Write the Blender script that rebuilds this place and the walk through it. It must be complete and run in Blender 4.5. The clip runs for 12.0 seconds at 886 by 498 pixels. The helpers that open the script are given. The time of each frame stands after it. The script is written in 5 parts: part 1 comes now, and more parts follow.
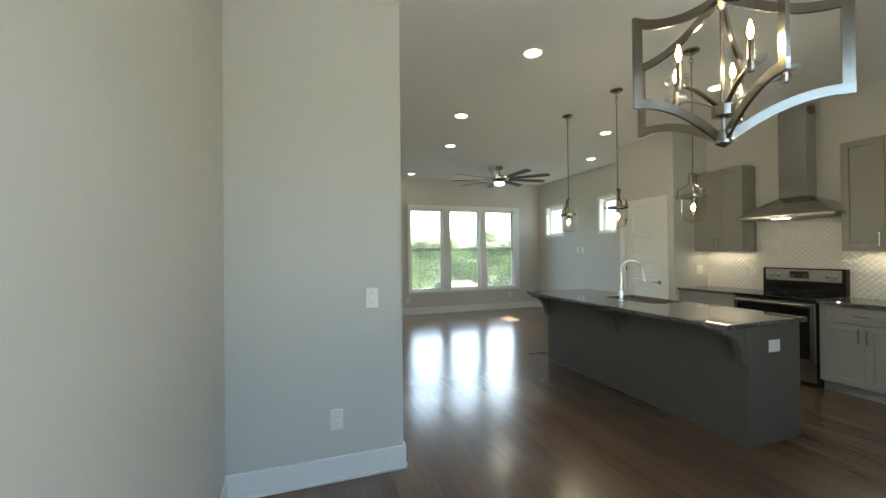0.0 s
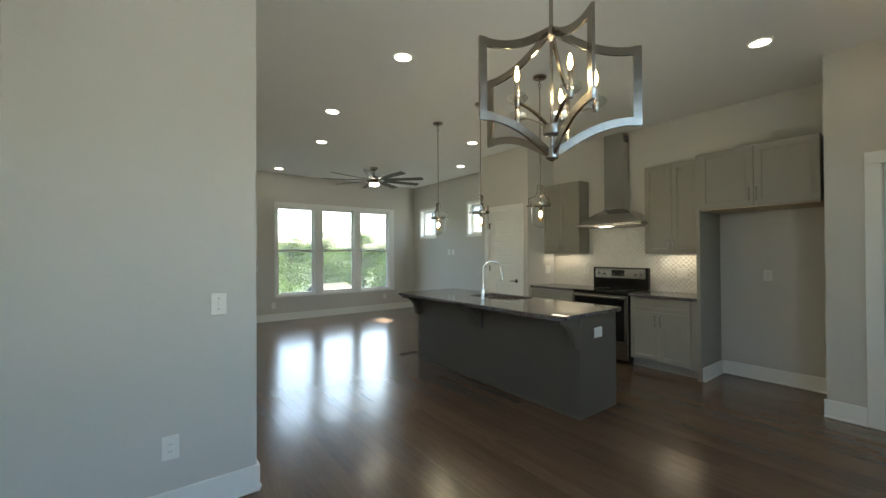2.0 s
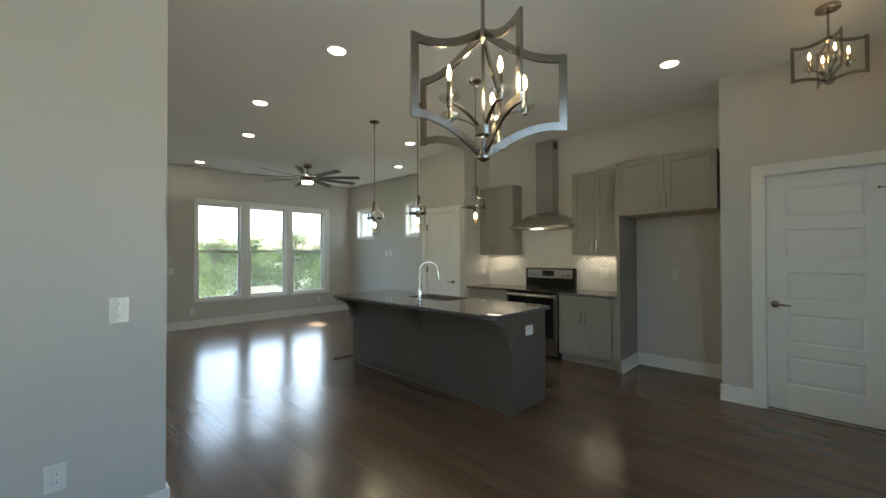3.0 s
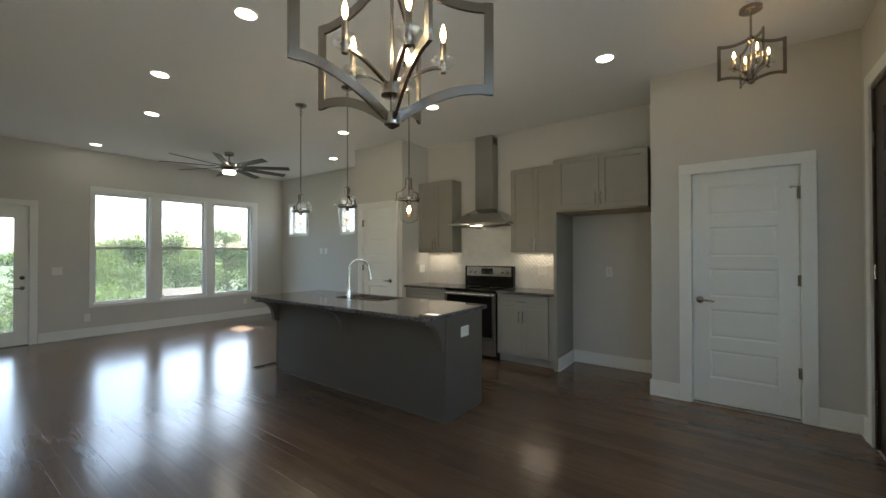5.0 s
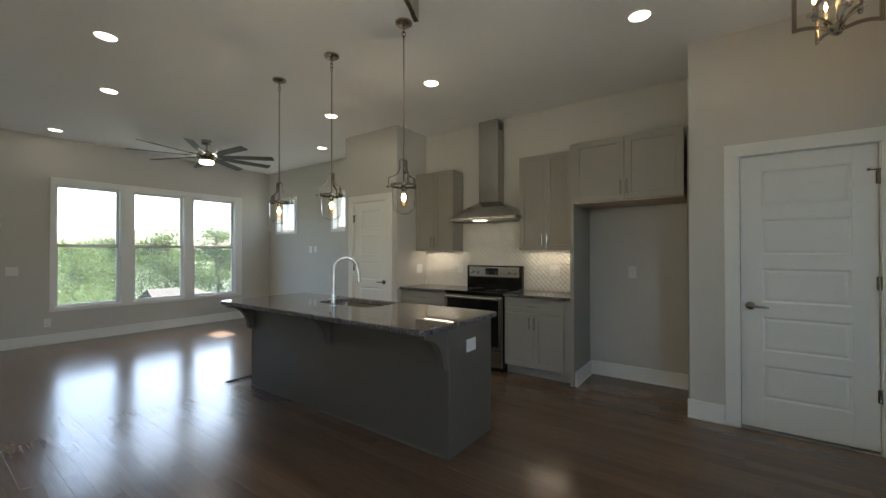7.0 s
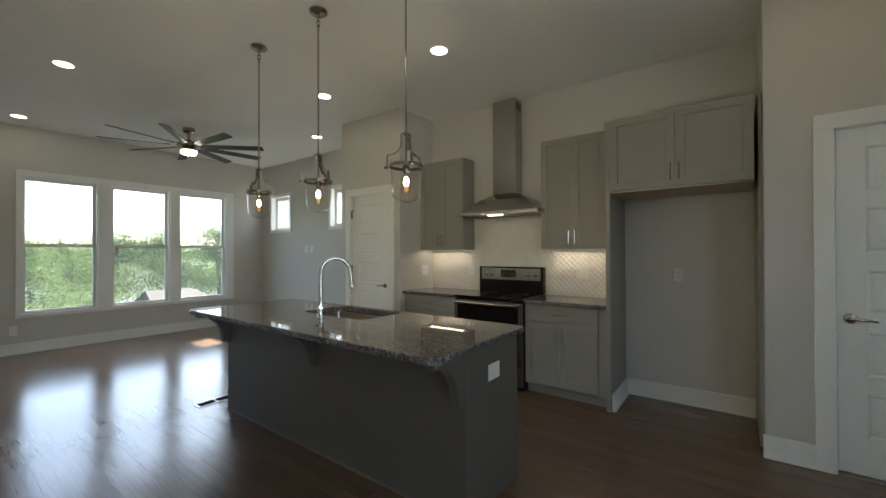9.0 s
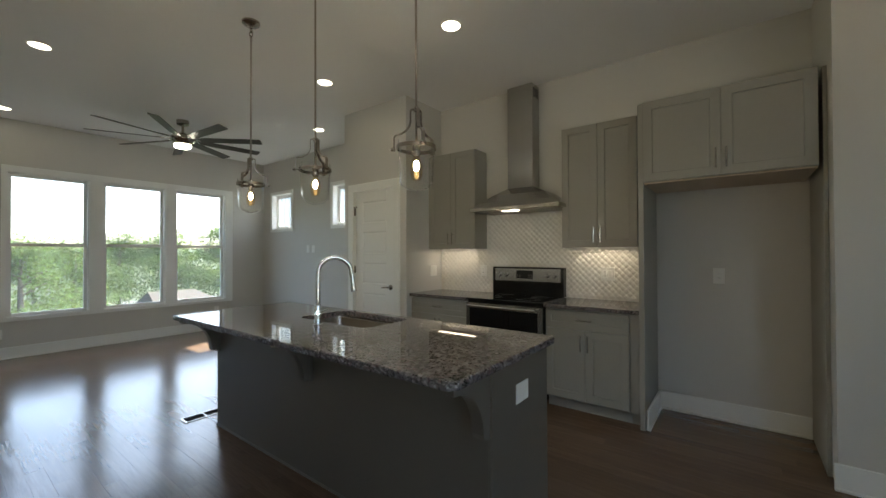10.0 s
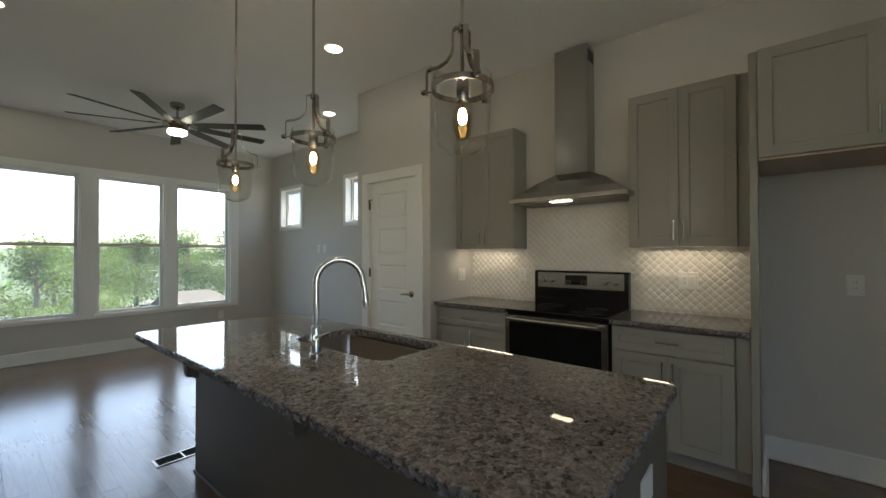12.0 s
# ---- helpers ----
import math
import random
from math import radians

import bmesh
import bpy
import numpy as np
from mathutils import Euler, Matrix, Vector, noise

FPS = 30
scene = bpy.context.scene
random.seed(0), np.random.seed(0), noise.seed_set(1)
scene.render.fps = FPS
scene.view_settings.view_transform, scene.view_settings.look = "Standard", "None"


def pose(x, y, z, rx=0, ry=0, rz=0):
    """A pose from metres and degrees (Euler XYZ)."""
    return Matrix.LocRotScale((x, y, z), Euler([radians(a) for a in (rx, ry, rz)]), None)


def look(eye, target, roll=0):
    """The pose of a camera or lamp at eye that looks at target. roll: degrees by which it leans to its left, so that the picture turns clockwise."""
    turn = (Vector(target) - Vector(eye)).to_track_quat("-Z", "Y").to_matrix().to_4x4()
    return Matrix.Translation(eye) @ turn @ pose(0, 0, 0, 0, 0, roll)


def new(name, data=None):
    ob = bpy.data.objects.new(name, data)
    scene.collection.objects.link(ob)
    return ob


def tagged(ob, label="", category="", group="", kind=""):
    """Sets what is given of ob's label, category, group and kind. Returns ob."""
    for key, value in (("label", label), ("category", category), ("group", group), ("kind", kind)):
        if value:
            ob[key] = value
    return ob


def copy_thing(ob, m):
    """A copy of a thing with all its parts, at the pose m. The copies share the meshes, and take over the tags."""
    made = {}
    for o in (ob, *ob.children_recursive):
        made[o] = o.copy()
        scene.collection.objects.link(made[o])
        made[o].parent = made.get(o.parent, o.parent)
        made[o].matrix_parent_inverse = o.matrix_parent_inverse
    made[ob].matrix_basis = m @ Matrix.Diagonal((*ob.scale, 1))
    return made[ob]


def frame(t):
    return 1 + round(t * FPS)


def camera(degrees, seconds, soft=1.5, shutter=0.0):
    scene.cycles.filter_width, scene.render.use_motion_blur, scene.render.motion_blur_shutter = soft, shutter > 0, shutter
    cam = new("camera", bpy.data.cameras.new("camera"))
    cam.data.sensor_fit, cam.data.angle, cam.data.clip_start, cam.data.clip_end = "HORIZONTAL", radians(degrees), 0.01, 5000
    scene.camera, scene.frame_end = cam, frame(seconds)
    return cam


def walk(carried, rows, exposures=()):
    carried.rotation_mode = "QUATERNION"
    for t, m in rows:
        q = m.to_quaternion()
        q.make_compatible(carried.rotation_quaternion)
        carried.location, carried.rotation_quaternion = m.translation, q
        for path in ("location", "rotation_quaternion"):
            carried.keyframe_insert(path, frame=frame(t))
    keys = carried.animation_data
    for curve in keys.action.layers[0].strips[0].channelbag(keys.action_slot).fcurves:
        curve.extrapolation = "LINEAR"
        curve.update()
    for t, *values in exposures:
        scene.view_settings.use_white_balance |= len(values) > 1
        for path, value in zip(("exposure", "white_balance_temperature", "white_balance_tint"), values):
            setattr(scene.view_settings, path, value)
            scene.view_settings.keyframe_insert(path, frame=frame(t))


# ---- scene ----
cam = camera(97.2, 12.0)
PATH = [
    (0, (1.716, 1.808, 1.374), (2.371, 3.698, 1.387), -0.60),
    (0.5, (1.737, 1.800, 1.361), (2.564, 3.621, 1.380), -0.60),
    (1, (1.758, 1.788, 1.363), (2.728, 3.537, 1.383), -0.50),
    (1.5, (1.776, 1.789, 1.367), (2.865, 3.466, 1.384), -0.40),
    (2, (1.791, 1.789, 1.367), (2.990, 3.390, 1.384), -0.30),
    (2.5, (1.814, 1.780, 1.361), (3.119, 3.296, 1.383), -0.30),
    (3, (1.828, 1.794, 1.361), (3.261, 3.189, 1.384), -0.20),
    (3.5, (1.852, 1.781, 1.343), (3.404, 3.043, 1.371), -0.20),
    (3.7, (1.862, 1.785, 1.350), (3.453, 2.995, 1.368), 0.10),
    (5.5, (2.236, 1.966, 1.330), (3.850, 3.147, 1.347), -0.11),
    (6, (2.351, 2.077, 1.337), (3.967, 3.255, 1.350), -0.14),
    (6.5, (2.436, 2.165, 1.325), (4.055, 3.340, 1.341), -0.08),
    (7, (2.546, 2.245, 1.315), (4.167, 3.416, 1.332), -0.05),
    (9, (3.013, 2.645, 1.308), (4.621, 3.835, 1.325), -0.18),
    (9.5, (3.120, 2.770, 1.292), (4.720, 3.970, 1.309), -0.14),
    (10, (3.250, 2.894, 1.290), (4.843, 4.102, 1.312), -0.21),
    (10.5, (3.371, 2.997, 1.296), (4.949, 4.224, 1.316), -0.21),
    (11, (3.476, 3.130, 1.292), (5.031, 4.389, 1.312), -0.25),
    (11.5, (3.596, 3.285, 1.306), (5.140, 4.556, 1.327), -0.30),
    (12, (3.713, 3.420, 1.293), (5.257, 4.691, 1.317), -0.10),
]
walk(cam, [(t, look(eye, target, roll)) for t, eye, target, roll in PATH],
     exposures=[(0.0, 3.76, 6980, -2), (2.0, 3.55, 6980, -2), (3.5, 3.42, 6870, 1), (5.5, 3.44, 6850, 4), (7.0, 3.42, 6870, 5), (9.0, 3.36, 6920, 4), (12.0, 3.14, 6920, 4)])

# ---- world, sun ----
SUN_DIR = Vector((1.64, 0.65, 2.05)).normalized()
world = bpy.data.worlds.new("sky")
scene.world = world
world.use_nodes = True
wn = world.node_tree.nodes
wn.clear()
sky = wn.new("ShaderNodeTexSky")
sky.sky_type, sky.sun_disc = "NISHITA", False
sky.sun_elevation = math.asin(SUN_DIR.z)
sky.sun_rotation = math.atan2(SUN_DIR.x, SUN_DIR.y)
sky.air_density, sky.dust_density, sky.ozone_density = 0.65, 2.6, 1.2
bg = wn.new("ShaderNodeBackground")
bg.inputs["Strength"].default_value = 0.15
wo = wn.new("ShaderNodeOutputWorld")
world.node_tree.links.new(sky.outputs[0], bg.inputs[0])
world.node_tree.links.new(bg.outputs[0], wo.inputs[0])
sun = new("sun", bpy.data.lights.new("sun", "SUN"))
sun.data.energy, sun.data.angle, sun.data.color = 3.0, radians(0.5), (1.0, 0.985, 0.96)
sun.matrix_world = look((20, 8, 25), Vector((20, 8, 25)) - SUN_DIR)

# ---- plan, metres ----
CEIL = 2.985
WEST, ENTRY = 1.275, 1.087          # faces of the walls behind and beside the start
PART_Y, PART_X = 4.262, 2.285      # partition face and its free end
NORTH = 10.12                      # window wall
EAST = 7.12                        # living room side wall
KIT = 6.95                         # kitchen wall
PAN_X, PAN_Y0, PAN_Y1 = 6.33, 5.72, 6.74   # pantry block
CLO_X, CLO_Y = 6.24, 2.478          # closet wall and its corner
TOP = 0.865                        # worktops

# ---- materials ----


def mat(name, color, rough=0.5, metal=0.0, grain=40.0, vary=0.06, bump=0.0, blotch=1.2, island=False, coat=0.0, per_object=0.0, rvary=0.08):
    m = bpy.data.materials.new(name)
    m.use_nodes = True
    n, l = m.node_tree.nodes, m.node_tree.links
    b = n["Principled BSDF"]
    b.inputs["Roughness"].default_value, b.inputs["Metallic"].default_value = rough, metal
    b.inputs["Coat Weight"].default_value = coat
    tc = n.new("ShaderNodeTexCoord")
    fine, broad = n.new("ShaderNodeTexNoise"), n.new("ShaderNodeTexNoise")
    fine.inputs["Scale"].default_value, fine.inputs["Detail"].default_value = grain, 5
    broad.inputs["Scale"].default_value, broad.inputs["Detail"].default_value = blotch, 4
    l.new(tc.outputs["Object"], fine.inputs[0])
    l.new(tc.outputs["Object"], broad.inputs[0])
    add = n.new("ShaderNodeMath")
    add.operation = "ADD"
    l.new(fine.outputs[0], add.inputs[0])
    l.new(broad.outputs[0], add.inputs[1])
    rng = n.new("ShaderNodeMapRange")
    rng.inputs["From Min"].default_value, rng.inputs["From Max"].default_value = 0.6, 1.4
    rng.inputs["To Min"].default_value, rng.inputs["To Max"].default_value = 1 - vary, 1 + vary
    l.new(add.outputs[0], rng.inputs["Value"])
    last = rng.outputs[0]
    if per_object or island:
        src = n.new("ShaderNodeNewGeometry").outputs["Random Per Island"] if island else n.new("ShaderNodeObjectInfo").outputs["Random"]
        r2 = n.new("ShaderNodeMapRange")
        r2.inputs["To Min"].default_value, r2.inputs["To Max"].default_value = 1 - per_object, 1 + per_object
        l.new(src, r2.inputs["Value"])
        mul = n.new("ShaderNodeMath")
        mul.operation = "MULTIPLY"
        l.new(last, mul.inputs[0])
        l.new(r2.outputs[0], mul.inputs[1])
        last = mul.outputs[0]
    mix = n.new("ShaderNodeVectorMath")
    mix.operation = "SCALE"
    mix.inputs[0].default_value = color
    l.new(last, mix.inputs["Scale"])
    l.new(mix.outputs[0], b.inputs["Base Color"])
    rr = n.new("ShaderNodeMapRange")
    rr.inputs["From Min"].default_value, rr.inputs["From Max"].default_value = 0.6, 1.4
    rr.inputs["To Min"].default_value, rr.inputs["To Max"].default_value = max(0.02, rough * (1 - rvary)), min(1, rough * (1 + rvary))
    l.new(add.outputs[0], rr.inputs["Value"])
    l.new(rr.outputs[0], b.inputs["Roughness"])
    if bump:
        bp = n.new("ShaderNodeBump")
        bp.inputs["Strength"].default_value, bp.inputs["Distance"].default_value = bump, 0.002
        l.new(fine.outputs[0], bp.inputs["Height"])
        l.new(bp.outputs[0], b.inputs["Normal"])
    return m


def glow(name, color, strength):
    m = bpy.data.materials.new(name)
    m.use_nodes = True
    b = m.node_tree.nodes["Principled BSDF"]
    b.inputs["Base Color"].default_value = (0.0, 0.0, 0.0, 1)
    b.inputs["Specular IOR Level"].default_value = 0.0
    b.inputs["Emission Color"].default_value = (*color, 1)
    b.inputs["Emission Strength"].default_value = strength
    return m


def pane_glass(name, tint=(0.97, 0.985, 0.975), gloss_rough=0.0, ior=1.45, haze=0.0, edge=0.8):
    m = bpy.data.materials.new(name)
    m.use_nodes = True
    n, l = m.node_tree.nodes, m.node_tree.links
    n.remove(n["Principled BSDF"])
    clear, shine = n.new("ShaderNodeBsdfTransparent"), n.new("ShaderNodeBsdfGlossy")
    clear.inputs[0].default_value = (*tint, 1)
    shine.inputs["Roughness"].default_value = gloss_rough
    fr = n.new("ShaderNodeLayerWeight")
    fr.inputs["Blend"].default_value = 0.5
    up = n.new("ShaderNodeMath")
    up.operation, up.inputs[1].default_value = "POWER", 4.0
    l.new(fr.outputs["Facing"], up.inputs[0])
    low = n.new("ShaderNodeMapRange")
    low.inputs["To Min"].default_value, low.inputs["To Max"].default_value = ((ior - 1) / (ior + 1)) ** 2, edge
    l.new(up.outputs[0], low.inputs["Value"])
    mix = n.new("ShaderNodeMixShader")
    l.new(low.outputs[0], mix.inputs[0])
    l.new(clear.outputs[0], mix.inputs[1])
    l.new(shine.outputs[0], mix.inputs[2])
    out = mix.outputs[0]
    # milky veil: painted outdoor haze and glare on windows, frosting on obscure glass
    if haze:
        film, veil = n.new("ShaderNodeBsdfTranslucent"), n.new("ShaderNodeMixShader")
        film.inputs[0].default_value = (0.9, 0.92, 0.9, 1)
        spots = n.new("ShaderNodeTexNoise")
        spots.inputs["Scale"].default_value, spots.inputs["Detail"].default_value = 3.0, 6
        amount = n.new("ShaderNodeMapRange")
        amount.inputs["To Min"].default_value, amount.inputs["To Max"].default_value = haze * 0.7, haze * 1.3
        l.new(spots.outputs[0], amount.inputs["Value"])
        l.new(amount.outputs[0], veil.inputs[0])
        l.new(out, veil.inputs[1])
        l.new(film.outputs[0], veil.inputs[2])
        out = veil.outputs[0]
    l.new(out, n["Material Output"].inputs[0])
    return m


def wood_floor(name, island):
    """Dark brown stained oak boards with a satin lacquer; grain runs along y."""
    m = bpy.data.materials.new(name)
    m.use_nodes = True
    n, l = m.node_tree.nodes, m.node_tree.links
    b = n["Principled BSDF"]
    geo = n.new("ShaderNodeNewGeometry")
    rnd = geo.outputs["Random Per Island"] if island else n.new("ShaderNodeObjectInfo").outputs["Random"]
    off = n.new("ShaderNodeVectorMath")
    off.operation = "MULTIPLY_ADD"
    off.inputs[1].default_value = (1.0, 1.0, 1.0)
    comb = n.new("ShaderNodeCombineXYZ")
    k = n.new("ShaderNodeMath")
    k.operation, k.inputs[1].default_value = "MULTIPLY", 37.0
    l.new(rnd, k.inputs[0])
    l.new(k.outputs[0], comb.inputs[0])
    l.new(k.outputs[0], comb.inputs[1])
    l.new(geo.outputs["Position"], off.inputs[0])
    l.new(comb.outputs[0], off.inputs[2])
    mp = n.new("ShaderNodeMapping")
    mp.inputs["Scale"].default_value = (26.0, 1.6, 1.0)
    l.new(off.outputs[0], mp.inputs[0])
    grain = n.new("ShaderNodeTexNoise")
    grain.inputs["Scale"].default_value, grain.inputs["Detail"].default_value, grain.inputs["Distortion"].default_value = 2.2, 8, 1.2
    l.new(mp.outputs[0], grain.inputs[0])
    ramp = n.new("ShaderNodeValToRGB")
    ramp.color_ramp.elements[0].position, ramp.color_ramp.elements[0].color = 0.22, (0.116, 0.073, 0.047, 1)
    ramp.color_ramp.elements[1].position, ramp.color_ramp.elements[1].color = 0.8, (0.172, 0.109, 0.071, 1)
    l.new(grain.outputs[0], ramp.inputs[0])
    tone = n.new("ShaderNodeMapRange")
    tone.inputs["To Min"].default_value, tone.inputs["To Max"].default_value = 0.84, 1.16
    l.new(rnd, tone.inputs["Value"])
    sc = n.new("ShaderNodeVectorMath")
    sc.operation = "SCALE"
    l.new(ramp.outputs[0], sc.inputs[0])
    l.new(tone.outputs[0], sc.inputs["Scale"])
    l.new(sc.outputs[0], b.inputs["Base Color"])
    smear = n.new("ShaderNodeTexNoise")
    smear.inputs["Scale"].default_value, smear.inputs["Detail"].default_value = 1.1, 5
    l.new(geo.outputs["Position"], smear.inputs[0])
    rr = n.new("ShaderNodeMapRange")
    rr.inputs["From Min"].default_value, rr.inputs["From Max"].default_value = 0.3, 0.7
    rr.inputs["To Min"].default_value, rr.inputs["To Max"].default_value = 0.17, 0.25
    l.new(smear.outputs[0], rr.inputs["Value"])
    l.new(rr.outputs[0], b.inputs["Roughness"])
    b.inputs["Specular IOR Level"].default_value = 0.5
    b.inputs["Coat Weight"].default_value, b.inputs["Coat Roughness"].default_value = 0.28, 0.17
    bp = n.new("ShaderNodeBump")
    bp.inputs["Strength"].default_value, bp.inputs["Distance"].default_value = 0.08, 0.001
    l.new(grain.outputs[0], bp.inputs["Height"])
    wave = n.new("ShaderNodeTexNoise")
    wave.inputs["Scale"].default_value, wave.inputs["Detail"].default_value = 13.0, 5
    drawn = n.new("ShaderNodeMapping")
    drawn.inputs["Scale"].default_value = (1.5, 0.35, 1.0)
    l.new(off.outputs[0], drawn.inputs[0])
    l.new(drawn.outputs[0], wave.inputs[0])
    bp2 = n.new("ShaderNodeBump")
    bp2.inputs["Strength"].default_value, bp2.inputs["Distance"].default_value = 0.6, 0.0032
    l.new(wave.outputs[0], bp2.inputs["Height"])
    l.new(bp.outputs[0], bp2.inputs["Normal"])
    l.new(bp2.outputs[0], b.inputs["Normal"])
    return m


def granite(name):
    """Polished speckled granite: grey ground with black, pale and rusty grains."""
    m = bpy.data.materials.new(name)
    m.use_nodes = True
    n, l = m.node_tree.nodes, m.node_tree.links
    b = n["Principled BSDF"]
    tc = n.new("ShaderNodeTexCoord")
    wob = n.new("ShaderNodeTexNoise")
    wob.inputs["Scale"].default_value = 60
    l.new(tc.outputs["Object"], wob.inputs[0])
    warp = n.new("ShaderNodeMixRGB")
    warp.blend_type, warp.inputs[0].default_value = "ADD", 0.02
    l.new(tc.outputs["Object"], warp.inputs[1])
    l.new(wob.outputs["Color"], warp.inputs[2])
    big, small = n.new("ShaderNodeTexVoronoi"), n.new("ShaderNodeTexVoronoi")
    big.inputs["Scale"].default_value, small.inputs["Scale"].default_value = 66, 140
    l.new(warp.outputs[0], big.inputs[0])
    l.new(warp.outputs[0], small.inputs[0])
    def ramp(src, stops):
        sep = n.new("ShaderNodeSeparateColor")
        l.new(src, sep.inputs[0])
        r = n.new("ShaderNodeValToRGB")
        r.color_ramp.interpolation = "CONSTANT"
        e = r.color_ramp.elements
        e[0].position, e[0].color = stops[0][0], (*stops[0][1], 1)
        e[1].position, e[1].color = stops[1][0], (*stops[1][1], 1)
        for p, c in stops[2:]:
            x = e.new(p)
            x.color = (*c, 1)
        l.new(sep.outputs[0], r.inputs[0])
        return r.outputs[0]
    c1 = ramp(big.outputs["Color"], [(0, (0.028, 0.0275, 0.028)), (0.2, (0.128, 0.119, 0.123)), (0.48, (0.195, 0.182, 0.188)), (0.76, (0.16, 0.11, 0.11)), (0.88, (0.27, 0.256, 0.262))])
    c2 = ramp(small.outputs["Color"], [(0, (0.028, 0.0275, 0.028)), (0.24, (0.175, 0.163, 0.168)), (0.62, (0.112, 0.104, 0.107)), (0.87, (0.28, 0.266, 0.272))])
    mx = n.new("ShaderNodeMixRGB")
    mx.inputs[0].default_value = 0.52
    l.new(c1, mx.inputs[1])
    l.new(c2, mx.inputs[2])
    l.new(mx.outputs[0], b.inputs["Base Color"])
    b.inputs["Roughness"].default_value = 0.03
    return m


def brushed(name, color, rough, stretch=(2, 2, 120)):
    m = mat(name, color, rough, 1.0, 30, 0.04)
    n, l = m.node_tree.nodes, m.node_tree.links
    tc = n.new("ShaderNodeTexCoord")
    mp = n.new("ShaderNodeMapping")
    mp.inputs["Scale"].default_value = stretch
    l.new(tc.outputs["Object"], mp.inputs[0])
    ns = n.new("ShaderNodeTexNoise")
    ns.inputs["Scale"].default_value, ns.inputs["Detail"].default_value = 6, 4
    l.new(mp.outputs[0], ns.inputs[0])
    bp = n.new("ShaderNodeBump")
    bp.inputs["Strength"].default_value, bp.inputs["Distance"].default_value = 0.12, 0.0006
    l.new(ns.outputs[0], bp.inputs["Height"])
    l.new(bp.outputs[0], n["Principled BSDF"].inputs["Normal"])
    return m


M_WALL = mat("wall_paint", (0.60, 0.59, 0.555), 0.55, 0, 220, 0.025, 0.12, 0.7)
M_CEIL = mat("ceiling_paint", (0.84, 0.85, 0.855), 0.75, 0, 180, 0.025, 0.15, 0.6)
M_TRIM = mat("trim_paint", (0.82, 0.835, 0.815), 0.35, 0, 60, 0.02, 0.04)
M_DOOR = mat("door_paint", (0.83, 0.85, 0.83), 0.35, 0, 70, 0.02, 0.05)
M_CAB = mat("cabinet_paint", (0.31, 0.30, 0.265), 0.38, 0, 80, 0.03, 0.04)
M_ISLAND = mat("island_paint", (0.125, 0.108, 0.085), 0.42, 0, 80, 0.05, 0.05)
M_PLANK, M_PLANKS = wood_floor("oak_plank", False), wood_floor("oak_planks", True)
M_GROOVE = mat("floor_groove", (0.012, 0.009, 0.007), 0.6)
M_GRANITE = granite("granite")
M_NICKEL = brushed("brushed_nickel", (0.38, 0.346, 0.308), 0.21)
M_STEEL = brushed("stainless_steel", (0.58, 0.57, 0.55), 0.26, (120, 2, 2))
M_HOOD = brushed("hood_steel", (0.46, 0.45, 0.43), 0.19, (2, 120, 2))
M_BOWL = brushed("sink_steel", (0.8, 0.78, 0.76), 0.22, (2, 60, 2))
M_PULL = brushed("bright_nickel", (0.56, 0.54, 0.51), 0.22)
M_CHROME = mat("chrome", (0.82, 0.82, 0.82), 0.05, 1.0, 20, 0.01)
M_DARKMETAL = mat("dark_metal", (0.16, 0.145, 0.13), 0.35, 1.0, 40, 0.05)
M_BLACK = mat("black_enamel", (0.012, 0.012, 0.012), 0.12, 0, 60, 0.1)
M_BLACKGLASS = mat("black_glass", (0.008, 0.008, 0.009), 0.04, 0, 20, 0.05, coat=0.3)
M_TILE = mat("glazed_tile", (0.74, 0.725, 0.68), 0.16, 0, 50, 0.03, 0.03, 3, per_object=0.03)
M_TILES = mat("glazed_tiles", (0.74, 0.725, 0.68), 0.16, 0, 50, 0.03, 0.03, 3, island=True, per_object=0.03)
M_GROUT = mat("grout", (0.72, 0.70, 0.66), 0.8, 0, 120, 0.05, 0.2)
M_PLATE = mat("white_plastic", (0.8, 0.8, 0.77), 0.3, 0, 30, 0.01)
M_DARK = mat("dark_plastic", (0.02, 0.02, 0.02), 0.4)
# near-black for the floor register's louvres and back sheet
M_VENTBLACK = mat("vent_black", (0.008, 0.008, 0.008), 0.95)
M_BLADE = mat("fan_blade", (0.045, 0.041, 0.037), 0.42, 0, 30, 0.1)
M_ENTRY = mat("dark_stained_wood", (0.035, 0.022, 0.016), 0.35, 0, 40, 0.15, 0.1)
M_VINYL = mat("white_vinyl", (0.80, 0.81, 0.80), 0.3, 0, 30, 0.01)
M_PANE = pane_glass("window_glass", haze=0.03)
M_JAR = pane_glass("clear_glass", (0.985, 0.985, 0.98), 0.0, 1.06)
M_OBSCURE = pane_glass("obscure_glass", (0.3, 0.36, 0.38), 0.1, 1.45, haze=0.3)
M_AMBER = pane_glass("amber_glass", (0.99, 0.91, 0.77), 0.0, 1.02, edge=0.04)
M_FILM = pane_glass("clear_film", (0.95, 0.95, 0.95), 0.12, 1.5)
M_CRYSTAL = pane_glass("crystal", (0.97, 0.97, 0.97), 0.0, 2.4)
M_CAN = glow("downlight_lens", (1.0, 0.92, 0.76), 1.5)
M_BULB = glow("candle_bulb", (1.0, 0.82, 0.58), 15.0)
M_SMALLBULB = glow("small_candle_bulb", (1.0, 0.68, 0.37), 7.0)
M_FILAMENT = glow("filament", (1.0, 0.89, 0.74), 62.0)
M_STRAND = glow("filament_strand", (1.0, 0.6, 0.2), 0.12)
M_STRIP = glow("led_strip", (1.0, 0.82, 0.65), 1.05)
